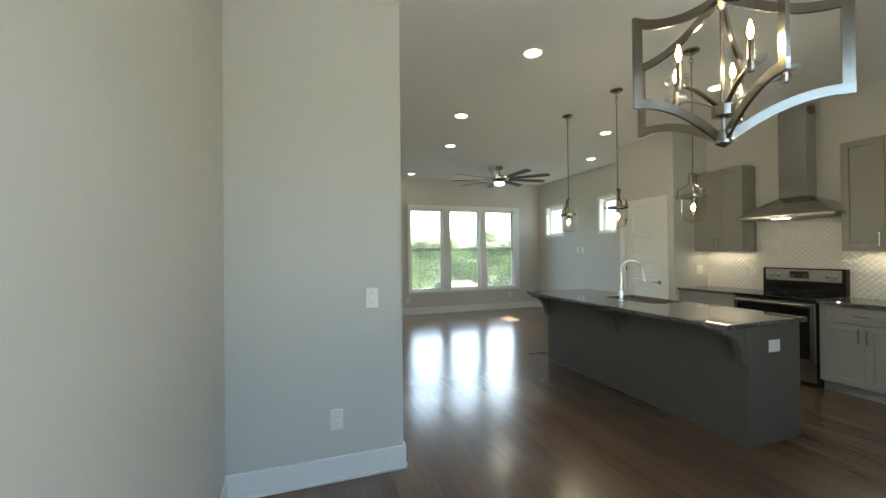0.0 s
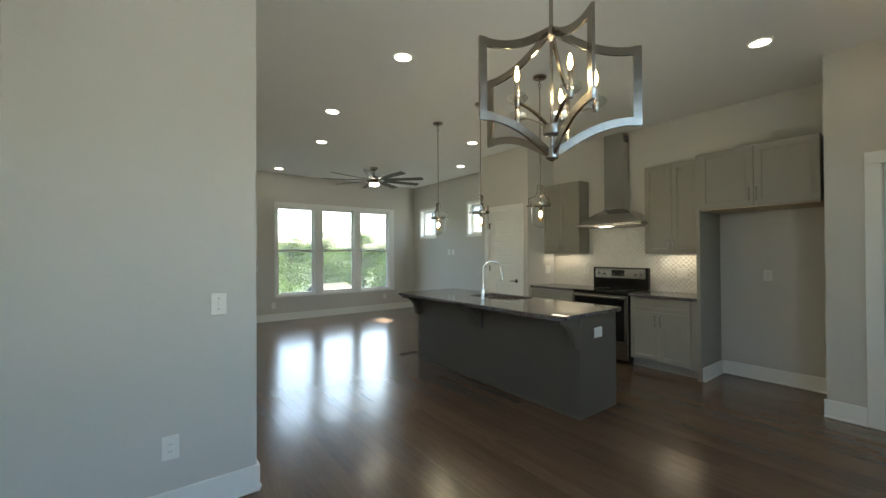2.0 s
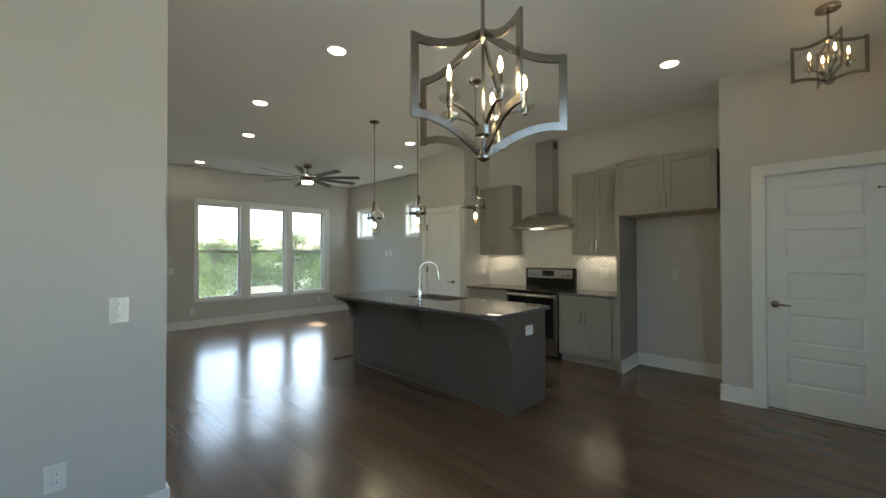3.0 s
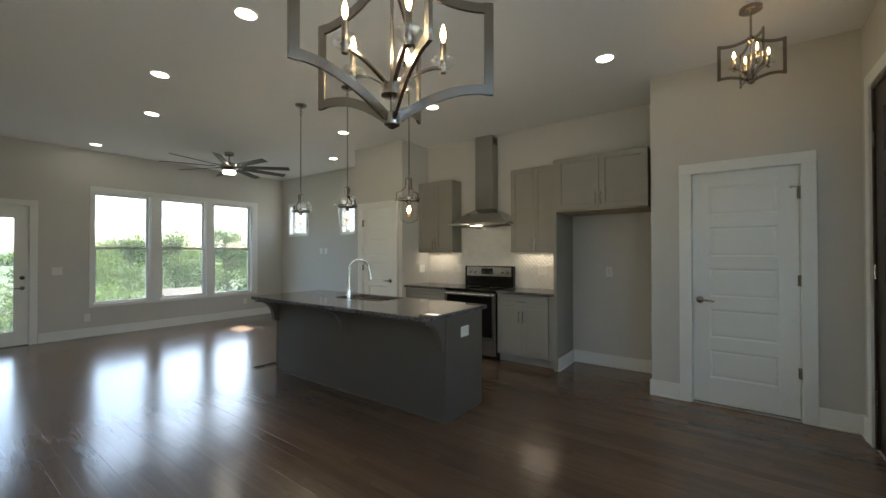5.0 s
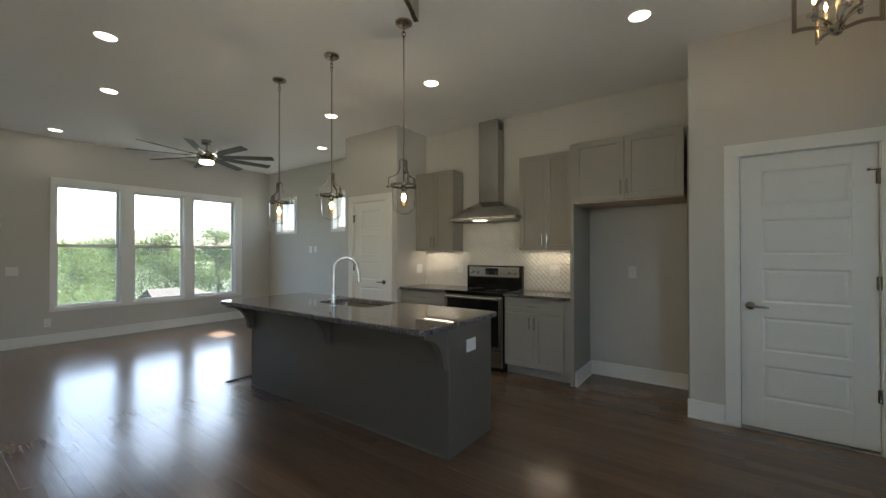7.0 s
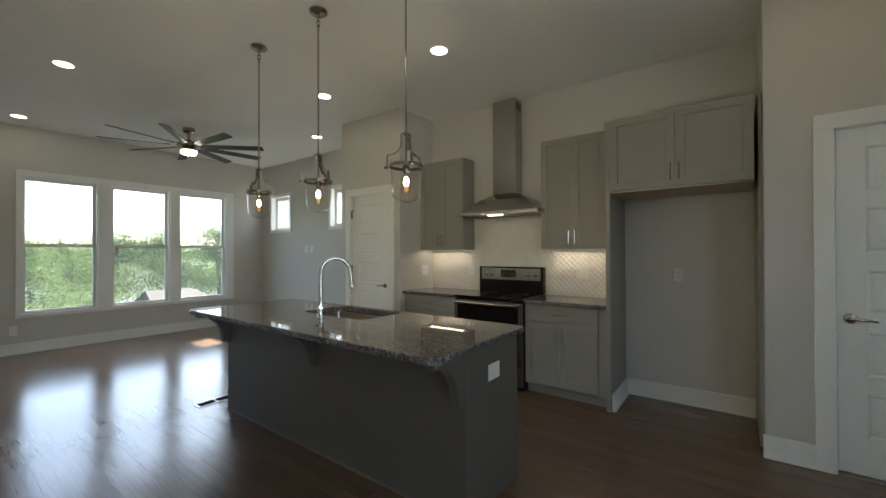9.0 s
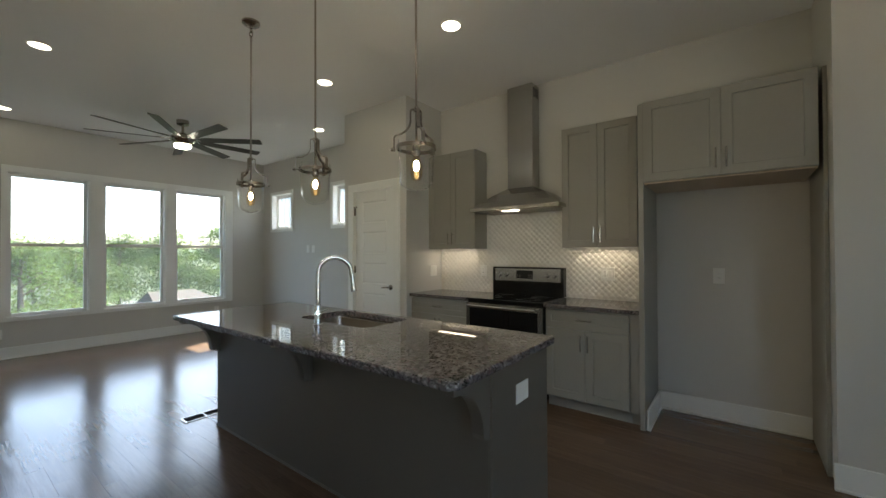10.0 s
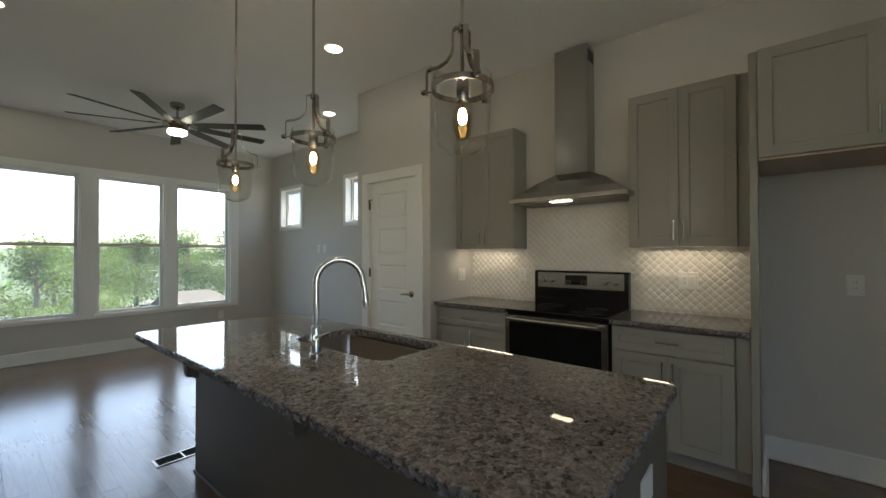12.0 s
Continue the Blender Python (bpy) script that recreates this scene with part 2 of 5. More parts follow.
M_FANLIGHT = glow("fan_light_lens", (1.0, 0.93, 0.82), 3.4)
M_HOODLIGHT = glow("hood_lamp", (1.0, 0.9, 0.72), 0.9)
M_EXT = mat("outside_siding", (0.6, 0.6, 0.58), 0.7, 0, 20, 0.05)
M_GRASS = mat("grass", (0.017, 0.032, 0.006), 0.9, 0, 6, 0.35, 0.6, 0.08)
M_LANE = mat("gravel_lane", (0.055, 0.054, 0.05), 0.9, 0, 9, 0.3, 0.5, 0.4)
M_BOUNCE = mat("bounce_concrete", (0.42, 0.40, 0.37), 0.85, 0, 12, 0.12, 0.3, 0.3)
M_PATIO_BOUNCE = mat("patio_bounce_concrete", (0.13, 0.125, 0.115), 0.85, 0, 12, 0.12, 0.3, 0.3)
M_MAPLE = mat("unfinished_maple", (0.50, 0.40, 0.29), 0.5, 0, 30, 0.08, 0.05)
M_ROOFTILE = mat("weathered_tan_roof", (0.038, 0.031, 0.027), 0.85, 0, 14, 0.15, 0.4, 0.6)
M_SHEDWALL = mat("shed_boards", (0.08, 0.075, 0.065), 0.8, 0, 20, 0.1)
M_BARK = mat("bark", (0.11, 0.085, 0.06), 0.9, 0, 30, 0.25, 0.8)

# ---- mesh tools ----


def box(bm, x0, x1, y0, y1, z0, z1, bevel=0.0, segs=1):
    m = Matrix.Translation(((x0 + x1) / 2, (y0 + y1) / 2, (z0 + z1) / 2)) @ Matrix.Diagonal((abs(x1 - x0), abs(y1 - y0), abs(z1 - z0), 1))
    made = bmesh.ops.create_cube(bm, size=1, matrix=m)["verts"]
    if bevel:
        edges = list({e for v in made for e in v.link_edges})
        bmesh.ops.bevel(bm, geom=edges, offset=bevel, segments=segs, affect="EDGES", profile=0.6)


def ring_faces(bm, a, b):
    n = len(a)
    for i in range(n):
        bm.faces.new((a[i], a[(i + 1) % n], b[(i + 1) % n], b[i]))


def lathe(bm, profile, at=(0, 0, 0), segs=24, axis="z"):
    """Turn (radius, height) pairs round an upright axis; open ends are capped."""
    rings = []
    for r, h in profile:
        ring = []
        for i in range(segs):
            a = 2 * math.pi * i / segs
            p = (r * math.cos(a), r * math.sin(a), h)
            if axis == "x":
                p = (h, p[0], p[1])
            elif axis == "y":
                p = (p[0], h, p[1])
            ring.append(bm.verts.new((p[0] + at[0], p[1] + at[1], p[2] + at[2])))
        rings.append(ring)
    for a, b in zip(rings, rings[1:]):
        ring_faces(bm, a, b)
    if profile[0] == profile[-1]:
        return
    if profile[0][0] > 1e-6:
        bm.faces.new(rings[0][::-1])
    if profile[-1][0] > 1e-6:
        bm.faces.new(rings[-1])


def tube(bm, pts, r, segs=10, caps=True, flat=None):
    """A round tube, or with flat=(w, h, up) a flat bar, along points."""
    pts = [Vector(p) for p in pts]
    rings = []
    side = None
    for i, p in enumerate(pts):
        d = (pts[min(i + 1, len(pts) - 1)] - pts[max(i - 1, 0)]).normalized()
        if flat:
            w, h, up = flat
            u = Vector(up).normalized()
            s = u
            t = d.cross(u).normalized()
            ring = [bm.verts.new(p + s * a * w / 2 + t * b * h / 2) for a, b in ((-1, -1), (1, -1), (1, 1), (-1, 1))]
        else:
            if side is None:
                side = d.orthogonal().normalized()
            side = (side - d * side.dot(d)).normalized()
            other = d.cross(side)
            rad = r[i] if isinstance(r, (list, tuple)) else r
            ring = [bm.verts.new(p + (side * math.cos(2 * math.pi * k / segs) + other * math.sin(2 * math.pi * k / segs)) * rad) for k in range(segs)]
        rings.append(ring)
    for a, b in zip(rings, rings[1:]):
        ring_faces(bm, a, b)
    if caps:
        bm.faces.new(rings[0][::-1])
        bm.faces.new(rings[-1])


def prism(bm, outline, axis, c0, c1):
    """Extrude a flat outline of pairs along an axis from c0 to c1."""
    def put(p, c):
        return {"x": (c, p[0], p[1]), "y": (p[0], c, p[1]), "z": (p[0], p[1], c)}[axis]
    a, b = [bm.verts.new(put(p, c0)) for p in outline], [bm.verts.new(put(p, c1)) for p in outline]
    ring_faces(bm, a, b)
    bm.faces.new(a[::-1])
    bm.faces.new(b)


def mesh_of(name, bm, material, smooth=False):
    bmesh.ops.recalc_face_normals(bm, faces=bm.faces)
    me = bpy.data.meshes.new(name)
    bm.to_mesh(me)
    bm.free()
    me.materials.append(material)
    if smooth:
        for p in me.polygons:
            p.use_smooth = True
        me.set_sharp_from_angle(angle=radians(35))
    return me


def part(name, bm, material, parent, label="", smooth=False):
    ob = new(name, mesh_of(name, bm, material, smooth))
    ob.parent = parent
    if label:
        ob["label"] = label
    return ob


def thing(name, at, label, category, group="", kind="", rz=0):
    ob = new(name)
    ob.empty_display_size = 0.1
    ob.matrix_basis = pose(*at, 0, 0, rz)
    return tagged(ob, label, category, group, kind)


def solid(name, bm, material, label, category="", kind="structure", smooth=False):
    return tagged(new(name, mesh_of(name, bm, material, smooth)), label, category, "", kind)


def wall_mesh(bm, along, c0, c1, u0, u1, z0, z1, holes=()):
    """A wall that runs along x or y between c0 and c1, with holes (u0, u1, z0, z1) through it."""
    cuts = sorted({u0, u1, *[h[0] for h in holes], *[h[1] for h in holes]})
    for a, b in zip(cuts, cuts[1:]):
        m = (a + b) / 2
        spans, at = [], z0
        for h in sorted((h for h in holes if h[0] < m < h[1]), key=lambda h: h[2]):
            if h[2] > at + 1e-4:
                spans.append((at, h[2]))
            at = h[3]
        if at < z1 - 1e-4:
            spans.append((at, z1))
        for s0, s1 in spans:
            box(bm, a, b, c0, c1, s0, s1) if along == "x" else box(bm, c0, c1, a, b, s0, s1)
    bmesh.ops.remove_doubles(bm, verts=bm.verts, dist=1e-5)


B = bmesh.new

# ---- setting: walls, ceiling ----
WIN = [(3.88, 4.561), (4.806, 5.47), (5.699, 6.366)]         # panes of the triple window
WZ0, WZ1, WMID = 0.551, 2.281, 1.418
HOLES_N = [(a - 0.055, b + 0.055, WZ0 - 0.055, WZ1 + 0.055) for a, b in WIN]
GD0, GD1, GDZ = 2.24, 3.12, 2.015                           # glazed door
SW = [(9.20, 9.765), (7.405, 7.97)]                         # small side windows
SWZ0, SWZ1 = 1.765, 2.345
bm = B()
wall_mesh(bm, "x", NORTH, NORTH + 0.15, WEST - 0.15, EAST + 0.15, -0.05, CEIL, HOLES_N + [(GD0 - 0.02, GD1 + 0.02, 0.0, GDZ + 0.02)])
solid("wall_north", bm, M_WALL, "painted greige wall with three windows and a glazed door", "wall")
bm = B()
wall_mesh(bm, "y", EAST, EAST + 0.15, PAN_Y1 - 0.1, NORTH, -0.05, CEIL, [(a - 0.03, b + 0.03, SWZ0 - 0.03, SWZ1 + 0.03) for a, b in SW])
solid("wall_east", bm, M_WALL, "painted greige side wall with two small high windows", "wall")
PD0, PD1, PDZ = 5.905, 6.55, 2.01                           # pantry door slab
bm = B()
wall_mesh(bm, "y", PAN_X, PAN_X + 0.1, PAN_Y0, PAN_Y1, -0.05, CEIL, [(PD0 - 0.015, PD1 + 0.015, 0.0, PDZ + 0.015)])
wall_mesh(bm, "x", PAN_Y0, PAN_Y0 + 0.1, PAN_X + 0.1, KIT + 0.1, -0.05, CEIL)
wall_mesh(bm, "x", PAN_Y1 - 0.1, PAN_Y1, PAN_X + 0.1, EAST, -0.05, CEIL)
solid("wall_pantry", bm, M_WALL, "painted greige pantry block beside the kitchen worktop", "wall")
bm = B()
wall_mesh(bm, "y", KIT, KIT + 0.15, CLO_Y - 0.1, PAN_Y0, -0.05, CEIL)
solid("wall_kitchen", bm, M_WALL, "painted greige wall behind the kitchen cabinets", "wall")
CD0, CD1, CDZ = 1.436, 2.15, 2.025                          # closet door slab
bm = B()
wall_mesh(bm, "y", CLO_X, CLO_X + 0.11, ENTRY, CLO_Y, -0.05, CEIL, [(CD0 - 0.015, CD1 + 0.015, 0.0, CDZ + 0.015)])
wall_mesh(bm, "x", CLO_Y - 0.1, CLO_Y, CLO_X + 0.11, KIT, -0.05, CEIL)
solid("wall_closet", bm, M_WALL, "painted greige wall with a white panelled door", "wall")
ED0, ED1, EDZ = 5.02, 5.965, 2.44                             # entry door
FW = (1.6, 3.42, 0.45, 2.35)                                  # front window beside the entry
bm = B()
wall_mesh(bm, "x", ENTRY - 0.15, ENTRY, WEST - 0.15, KIT, -0.05, CEIL, [(ED0 - 0.03, ED1 + 0.03, 0.0, EDZ + 0.03), FW])
solid("wall_entry", bm, M_WALL, "painted greige entry wall with a dark front door", "wall")
bm = B()
wall_mesh(bm, "y", WEST - 0.15, WEST, ENTRY, NORTH, -0.05, CEIL)
solid("wall_west", bm, M_WALL, "plain painted greige wall", "wall")
bm = B()
box(bm, WEST, PART_X, PART_Y, PART_Y + 0.13, -0.05, CEIL, 0.0)
solid("wall_partition", bm, M_WALL, "short painted partition with a switch and an outlet", "wall")
bm = B()
box(bm, WEST - 0.15, EAST + 0.15, ENTRY - 0.15, NORTH + 0.15, CEIL, CEIL + 0.2)
solid("ceiling", bm, M_CEIL, "flat white painted ceiling with recessed lights", "ceiling")
bm = B()
box(bm, WEST - 0.5, EAST + 0.5, ENTRY - 0.9, NORTH + 0.6, CEIL + 0.2, CEIL + 0.34)
solid("roof", bm, M_EXT, "roof slab with eaves beyond the windows", "roof")

# unseen slab, added to block direct sun from the back panes
bm = B()
box(bm, WEST - 0.5, EAST + 2.6, NORTH + 0.6, NORTH + 1.5, CEIL + 0.2, CEIL + 0.33)
solid("sun_blocking_eave", bm, M_EXT, "unseen roof extension added to keep sun off the back windows", "roof")

# baseboards
BASE_H = 0.145


def baseboard(name, runs):
    """runs: (x0, y0, x1, y1, nx, ny): a foot along a wall face, and the way that the face looks."""
    bm = B()
    for x0, y0, x1, y1, nx, ny in runs:
        t, q = 0.016, 0.022
        xs, ys = sorted((x0, x1)), sorted((y0, y1))
        if nx:
            box(bm, *sorted((x0, x0 + nx * t)), *ys, 0.0, BASE_H, 0.004)
            box(bm, *sorted((x0 + nx * t, x0 + nx * (t + 0.012))), *ys, 0.0, 0.018, 0.004)
        else:
            box(bm, *xs, *sorted((y0, y0 + ny * t)), 0.0, BASE_H, 0.004)
            box(bm, *xs, *sorted((y0 + ny * t, y0 + ny * (t + 0.012))), 0.0, 0.018, 0.004)
    solid(name, bm, M_TRIM, "white painted baseboard along the wall foot", "baseboard")


baseboard("baseboard", [
    (GD1 + 0.1, NORTH, EAST, NORTH, 0, -1), (WEST, NORTH, GD0 - 0.1, NORTH, 0, -1),
    (EAST, PAN_Y1, EAST, NORTH - 0.03, -1, 0), (PAN_X, PD1 + 0.09, PAN_X, PAN_Y1 + 0.016, -1, 0),
    (PAN_X, PAN_Y0 - 0.0, PAN_X, PD0 - 0.09, -1, 0), (PAN_X, PAN_Y1, EAST - 0.03, PAN_Y1, 0, 1),
    (CLO_X, CD1 + 0.1, CLO_X, CLO_Y + 0.016, -1, 0), (CLO_X, ENTRY, CLO_X, CD0 - 0.1, -1, 0),
    (ED1 + 0.1, ENTRY, CLO_X - 0.03, ENTRY, 0, 1), (WEST, ENTRY, ED0 - 0.1, ENTRY, 0, 1),
    (WEST, ENTRY + 0.03, WEST, PART_Y - 0.03, 1, 0), (WEST, PART_Y, PART_X + 0.016, PART_Y, 0, -1),
    (PART_X, PART_Y, PART_X, PART_Y + 0.13, 1, 0), (KIT, 2.502, KIT, 3.43, -1, 0),
    (6.40, 3.44, KIT - 0.03, 3.44, 0, -1), (WEST, PART_Y + 0.16, WEST, NORTH - 0.03, 1, 0),
])

# ---- doors and windows ----


def casing(parent, along, face, out, u0, u1, z1, w=0.092, z0=0.0, sill=False):
    """Flat trim round an opening; out is the sign of the way that the face looks."""
    t = 0.02 * out
    def slab(a, b, c, d, name):
        bm = B()
        lo, hi = sorted((face, face + t))
        box(bm, a, b, lo, hi, c, d, 0.003) if along == "x" else box(bm, lo, hi, a, b, c, d, 0.003)
        part(name, bm, M_TRIM, parent)
    slab(u0 - w, u0, z0, z1, "casing")
    slab(u1, u1 + w, z0, z1, "casing")
    slab(u0 - w, u1 + w, z1, z1 + w, "head_casing")
    if sill:
        slab(u0 - w, u1 + w, z0 - w, z0, "sill_casing")


def door_panels(bm, y0, y1, z1, x, panels, left=0.13, thick=0.035):
    """A slab facing -x at x with raised-edge recessed panels (z0, z1)."""
    a, b = y0 + left, y1 - left
    box(bm, x, x + thick, y0, a, 0.02, z1, 0.002)
    box(bm, x, x + thick, b, y1, 0.02, z1, 0.002)
    at = 0.02
    for p0, p1 in panels:
        box(bm, x, x + thick, a, b, at, p0)
        at = p1
        d = 0.010
        outer = [(a, p0), (b, p0), (b, p1), (a, p1)]
        inner = [(a + 0.014, p0 + 0.014), (b - 0.014, p0 + 0.014), (b - 0.014, p1 - 0.014), (a + 0.014, p1 - 0.014)]
        vo, vi = [bm.verts.new((x, *q)) for q in outer], [bm.verts.new((x + d, *q)) for q in inner]
        ring_faces(bm, vo, vi)
        i2 = [(q[0] + s * 0.018, q[1] + r * 0.018) for q, (s, r) in zip(inner, ((1, 1), (-1, 1), (-1, -1), (1, -1)))]
        v2 = [bm.verts.new((x + d - 0.004, *q)) for q in i2]
        ring_faces(bm, vi, v2)
        bm.faces.new(v2)
        box(bm, x + d + 0.003, x + thick, a, b, p0, p1)
    box(bm, x, x + thick, a, b, at, z1)


def lever(parent, x, y, z, way):
    """A lever handle on a face that looks to -x; way: the lever's direction along y."""
    bm = B()
    lathe(bm, [(0.030, 0.0), (0.030, -0.008), (0.024, -0.014), (0.011, -0.016), (0.010, -0.045), (0.0, -0.046)], (x, y, z), 24, "x")
    tube(bm, [(x - 0.04, y, z), (x - 0.042, y + way * 0.02, z + 0.001), (x - 0.044, y + way * 0.06, z - 0.001), (x - 0.04, y + way * 0.105, z - 0.006)], [0.010, 0.010, 0.008, 0.006], 10)
    return part("door_handle", bm, M_NICKEL, parent, "brushed nickel lever handle", True)


def hinge(parent, x, y, z):
    bm = B()
    tube(bm, [(x - 0.006, y, z - 0.045), (x - 0.006, y, z + 0.045)], 0.007, 10)
    box(bm, x - 0.003, x, y - 0.016, y + 0.016, z - 0.042, z + 0.042)
    part("hinge", bm, M_NICKEL, parent, "nickel butt hinge")


FIVE = [(0.24, 0.485), (0.59, 0.84), (0.945, 1.195), (1.295, 1.555), (1.655, 1.91)]


def panel_door(name, x, y0, y1, z1, handle_y, way, hinge_y, label):
    d = thing(name, (0, 0, 0), label, "door", kind="structure")
    bm = B()
    door_panels(bm, y0, y1, z1, x + 0.012, [(a * z1 / 2.025, b * z1 / 2.025) for a, b in FIVE], 0.125)
    part("door_slab", bm, M_DOOR, d)
    bm = B()
    box(bm, x, x + 0.11, y0 - 0.014, y0 - 0.003, 0, z1 + 0.003)
    box(bm, x, x + 0.11, y1 + 0.003, y1 + 0.014, 0, z1 + 0.003)
    box(bm, x, x + 0.11, y0 - 0.014, y1 + 0.014, z1 + 0.003, z1 + 0.014)
    part("door_jamb", bm, M_TRIM, d)
    # dark sheet across the whole opening, stands in for shade in the gaps
    bm = B()
    box(bm, x + 0.06, x + 0.10, y0 - 0.003, y1 + 0.003, 0, z1 + 0.003)
    part("dark_backing", bm, M_DARK, d)
    casing(d, "y", x, -1, y0 - 0.008, y1 + 0.008, z1 + 0.006)
    lever(d, x + 0.012, handle_y, 0.915, way)
    for z in (0.38, 1.11, 1.80):
        hinge(d, x + 0.004, hinge_y, z * z1 / 2.025)
    s = 1 if hinge_y < (y0 + y1) / 2 else -1
    bm = B()
    z = 1.80 * z1 / 2.025 + 0.05
    tube(bm, [(x - 0.006, hinge_y, z - 0.008), (x - 0.006, hinge_y, z + 0.006)], 0.009, 10)
    tube(bm, [(x - 0.008, hinge_y, z), (x - 0.02, hinge_y + s * 0.05, z)], 0.004, 8)
    lathe(bm, [(0.0, 0.0), (0.009, 0.0), (0.009, 0.012), (0.0, 0.013)], (x - 0.026, hinge_y + s * 0.052, z), 12, "x")
    part("hinge_stop", bm, M_NICKEL, d, "nickel hinge-pin door stop", True)
    return d


panel_door("door_1", CLO_X, CD0, CD1, CDZ, CD1 - 0.055, -1, CD0 - 0.002, "white five-panel closet door, shut, with a nickel lever")
panel_door("door_2", PAN_X, PD0, PD1, PDZ, PD0 + 0.06, 1, PD1 + 0.002, "white five-panel pantry door, shut, with a nickel lever")

# entry door: dark wood with five glass lites
ed = thing("door_3", (0, 0, 0), "dark stained front door with five glass lites, shut", "door", kind="structure")
bm = B()
y0, y1 = ENTRY - 0.055, ENTRY - 0.01
LITES = [(0.28 + i * 0.425, 0.28 + i * 0.425 + 0.30) for i in range(5)]
wall_mesh(bm, "x", y0, y1, ED0, ED1, 0.01, EDZ, [(ED0 + 0.16, ED1 - 0.16, a, b) for a, b in LITES])
part("door_slab", bm, M_ENTRY, ed)
for a, b in LITES:
    bm = B()
    box(bm, ED0 + 0.16, ED1 - 0.16, y0 + 0.018, y0 + 0.026, a, b)
    g = part("pane", bm, M_OBSCURE, ed, "obscured glass lite")
bm = B()
box(bm, ED0 - 0.03, ED0 - 0.004, ENTRY - 0.15, ENTRY + 0.004, 0, EDZ + 0.03, 0.002)
box(bm, ED1 + 0.004, ED1 + 0.03, ENTRY - 0.15, ENTRY + 0.004, 0, EDZ + 0.03, 0.002)
box(bm, ED0 - 0.03, ED1 + 0.03, ENTRY - 0.15, ENTRY + 0.004, EDZ + 0.004, EDZ + 0.03, 0.002)
part("door_frame", bm, M_ENTRY, ed)
for z in (0.35, 1.2, 2.1):
    bm = B()
    tube(bm, [(ED1 + 0.002, ENTRY, z - 0.05), (ED1 + 0.002, ENTRY, z + 0.05)], 0.008, 10)
    part("hinge", bm, M_NICKEL, ed)
casing(ed, "x", ENTRY, 1, ED0 - 0.03, ED1 + 0.03, EDZ + 0.03)

# triple window: three double-hung units in one trim
wt = thing("window_trim", (0, 0, 0), "white flat trim round three windows", "trim", kind="structure")
bm = B()
X0, X1, Z0, Z1 = 3.787, 6.536, 0.463, 2.408
wall_mesh(bm, "x", NORTH - 0.02, NORTH + 0.0, X0, X1, Z0, Z1, [(h[0] + 0.006, h[1] - 0.006, h[2] + 0.006, h[3] - 0.006) for h in HOLES_N])
part("casing", bm, M_TRIM, wt)


def double_hung(name, a, b):
    w = thing(name, (0, 0, 0), "white vinyl double-hung window, shut, clear glass", "window", "windows in one trim", "structure")
    f = NORTH
    h0, h1, k0, k1 = a - 0.055, b + 0.055, WZ0 - 0.055, WZ1 + 0.055
    bm = B()
    wall_mesh(bm, "x", f + 0.005, f + 0.13, h0, h1, k0, k1, [(h0 + 0.02, h1 - 0.02, k0 + 0.02, k1 - 0.02)])
    part("window_frame", bm, M_VINYL, w)
    for nm, c0, z0, z1, inner in (("lower_sash", f + 0.045, k0 + 0.02, WMID + 0.02, (WZ0, WMID - 0.018)), ("upper_sash", f + 0.08, WMID - 0.02, k1 - 0.02, (WMID + 0.018, WZ1))):
        bm = B()
        wall_mesh(bm, "x", c0, c0 + 0.03, h0 + 0.02, h1 - 0.02, z0, z1, [(a, b, *inner)])
        s = part(nm, bm, M_VINYL, w)
        bm = B()
        box(bm, a, b, c0 + 0.012, c0 + 0.018, *inner)
        g = part("pane", bm, M_PANE, s)
        g.visible_shadow = False
    bm = B()
    m = (a + b) / 2
    box(bm, m - 0.03, m + 0.03, f + 0.04, f + 0.06, WMID + 0.02, WMID + 0.026, 0.002)
    part("sash_lock", bm, M_VINYL, w)
    bm = B()
    box(bm, h0 + 0.006, h1 - 0.006, f - 0.006, f + 0.04, k0 + 0.004, k0 + 0.02, 0.003)
    part("window_sill", bm, M_TRIM, w)


for i, (a, b) in enumerate(WIN):
    double_hung("window_%d" % (i + 1), a, b)

for i, (a, b) in enumerate(SW):
    w = thing("window_%d" % (i + 4), (0, 0, 0), "small square fixed window with white trim, high on the wall", "window", "small side windows", "structure")
    bm = B()
    wall_mesh(bm, "y", EAST - 0.02, EAST, a - 0.08, b + 0.08, SWZ0 - 0.075, SWZ1 + 0.075, [(a - 0.022, b + 0.022, SWZ0 - 0.022, SWZ1 + 0.022)])
    part("casing", bm, M_TRIM, w)
    bm = B()
    wall_mesh(bm, "y", EAST, EAST + 0.14, a - 0.03, b + 0.03, SWZ0 - 0.03, SWZ1 + 0.03, [(a - 0.018, b + 0.018, SWZ0 - 0.018, SWZ1 + 0.018)])
    wall_mesh(bm, "y", EAST + 0.07, EAST + 0.085, a - 0.018, b + 0.018, SWZ0 - 0.018, SWZ1 + 0.018, [(a + 0.008, b - 0.008, SWZ0 + 0.008, SWZ1 - 0.008)])
    wall_mesh(bm, "y", EAST + 0.085, EAST + 0.13, a - 0.018, b + 0.018, SWZ0 - 0.018, SWZ1 + 0.018, [(a + 0.032, b - 0.032, SWZ0 + 0.032, SWZ1 - 0.032)])
    part("window_frame", bm, M_VINYL, w)
    bm = B()
    box(bm, EAST + 0.112, EAST + 0.118, a + 0.032, b - 0.032, SWZ0 + 0.032, SWZ1 - 0.032)
    g = part("pane", bm, M_PANE, w)
    g.visible_shadow = False

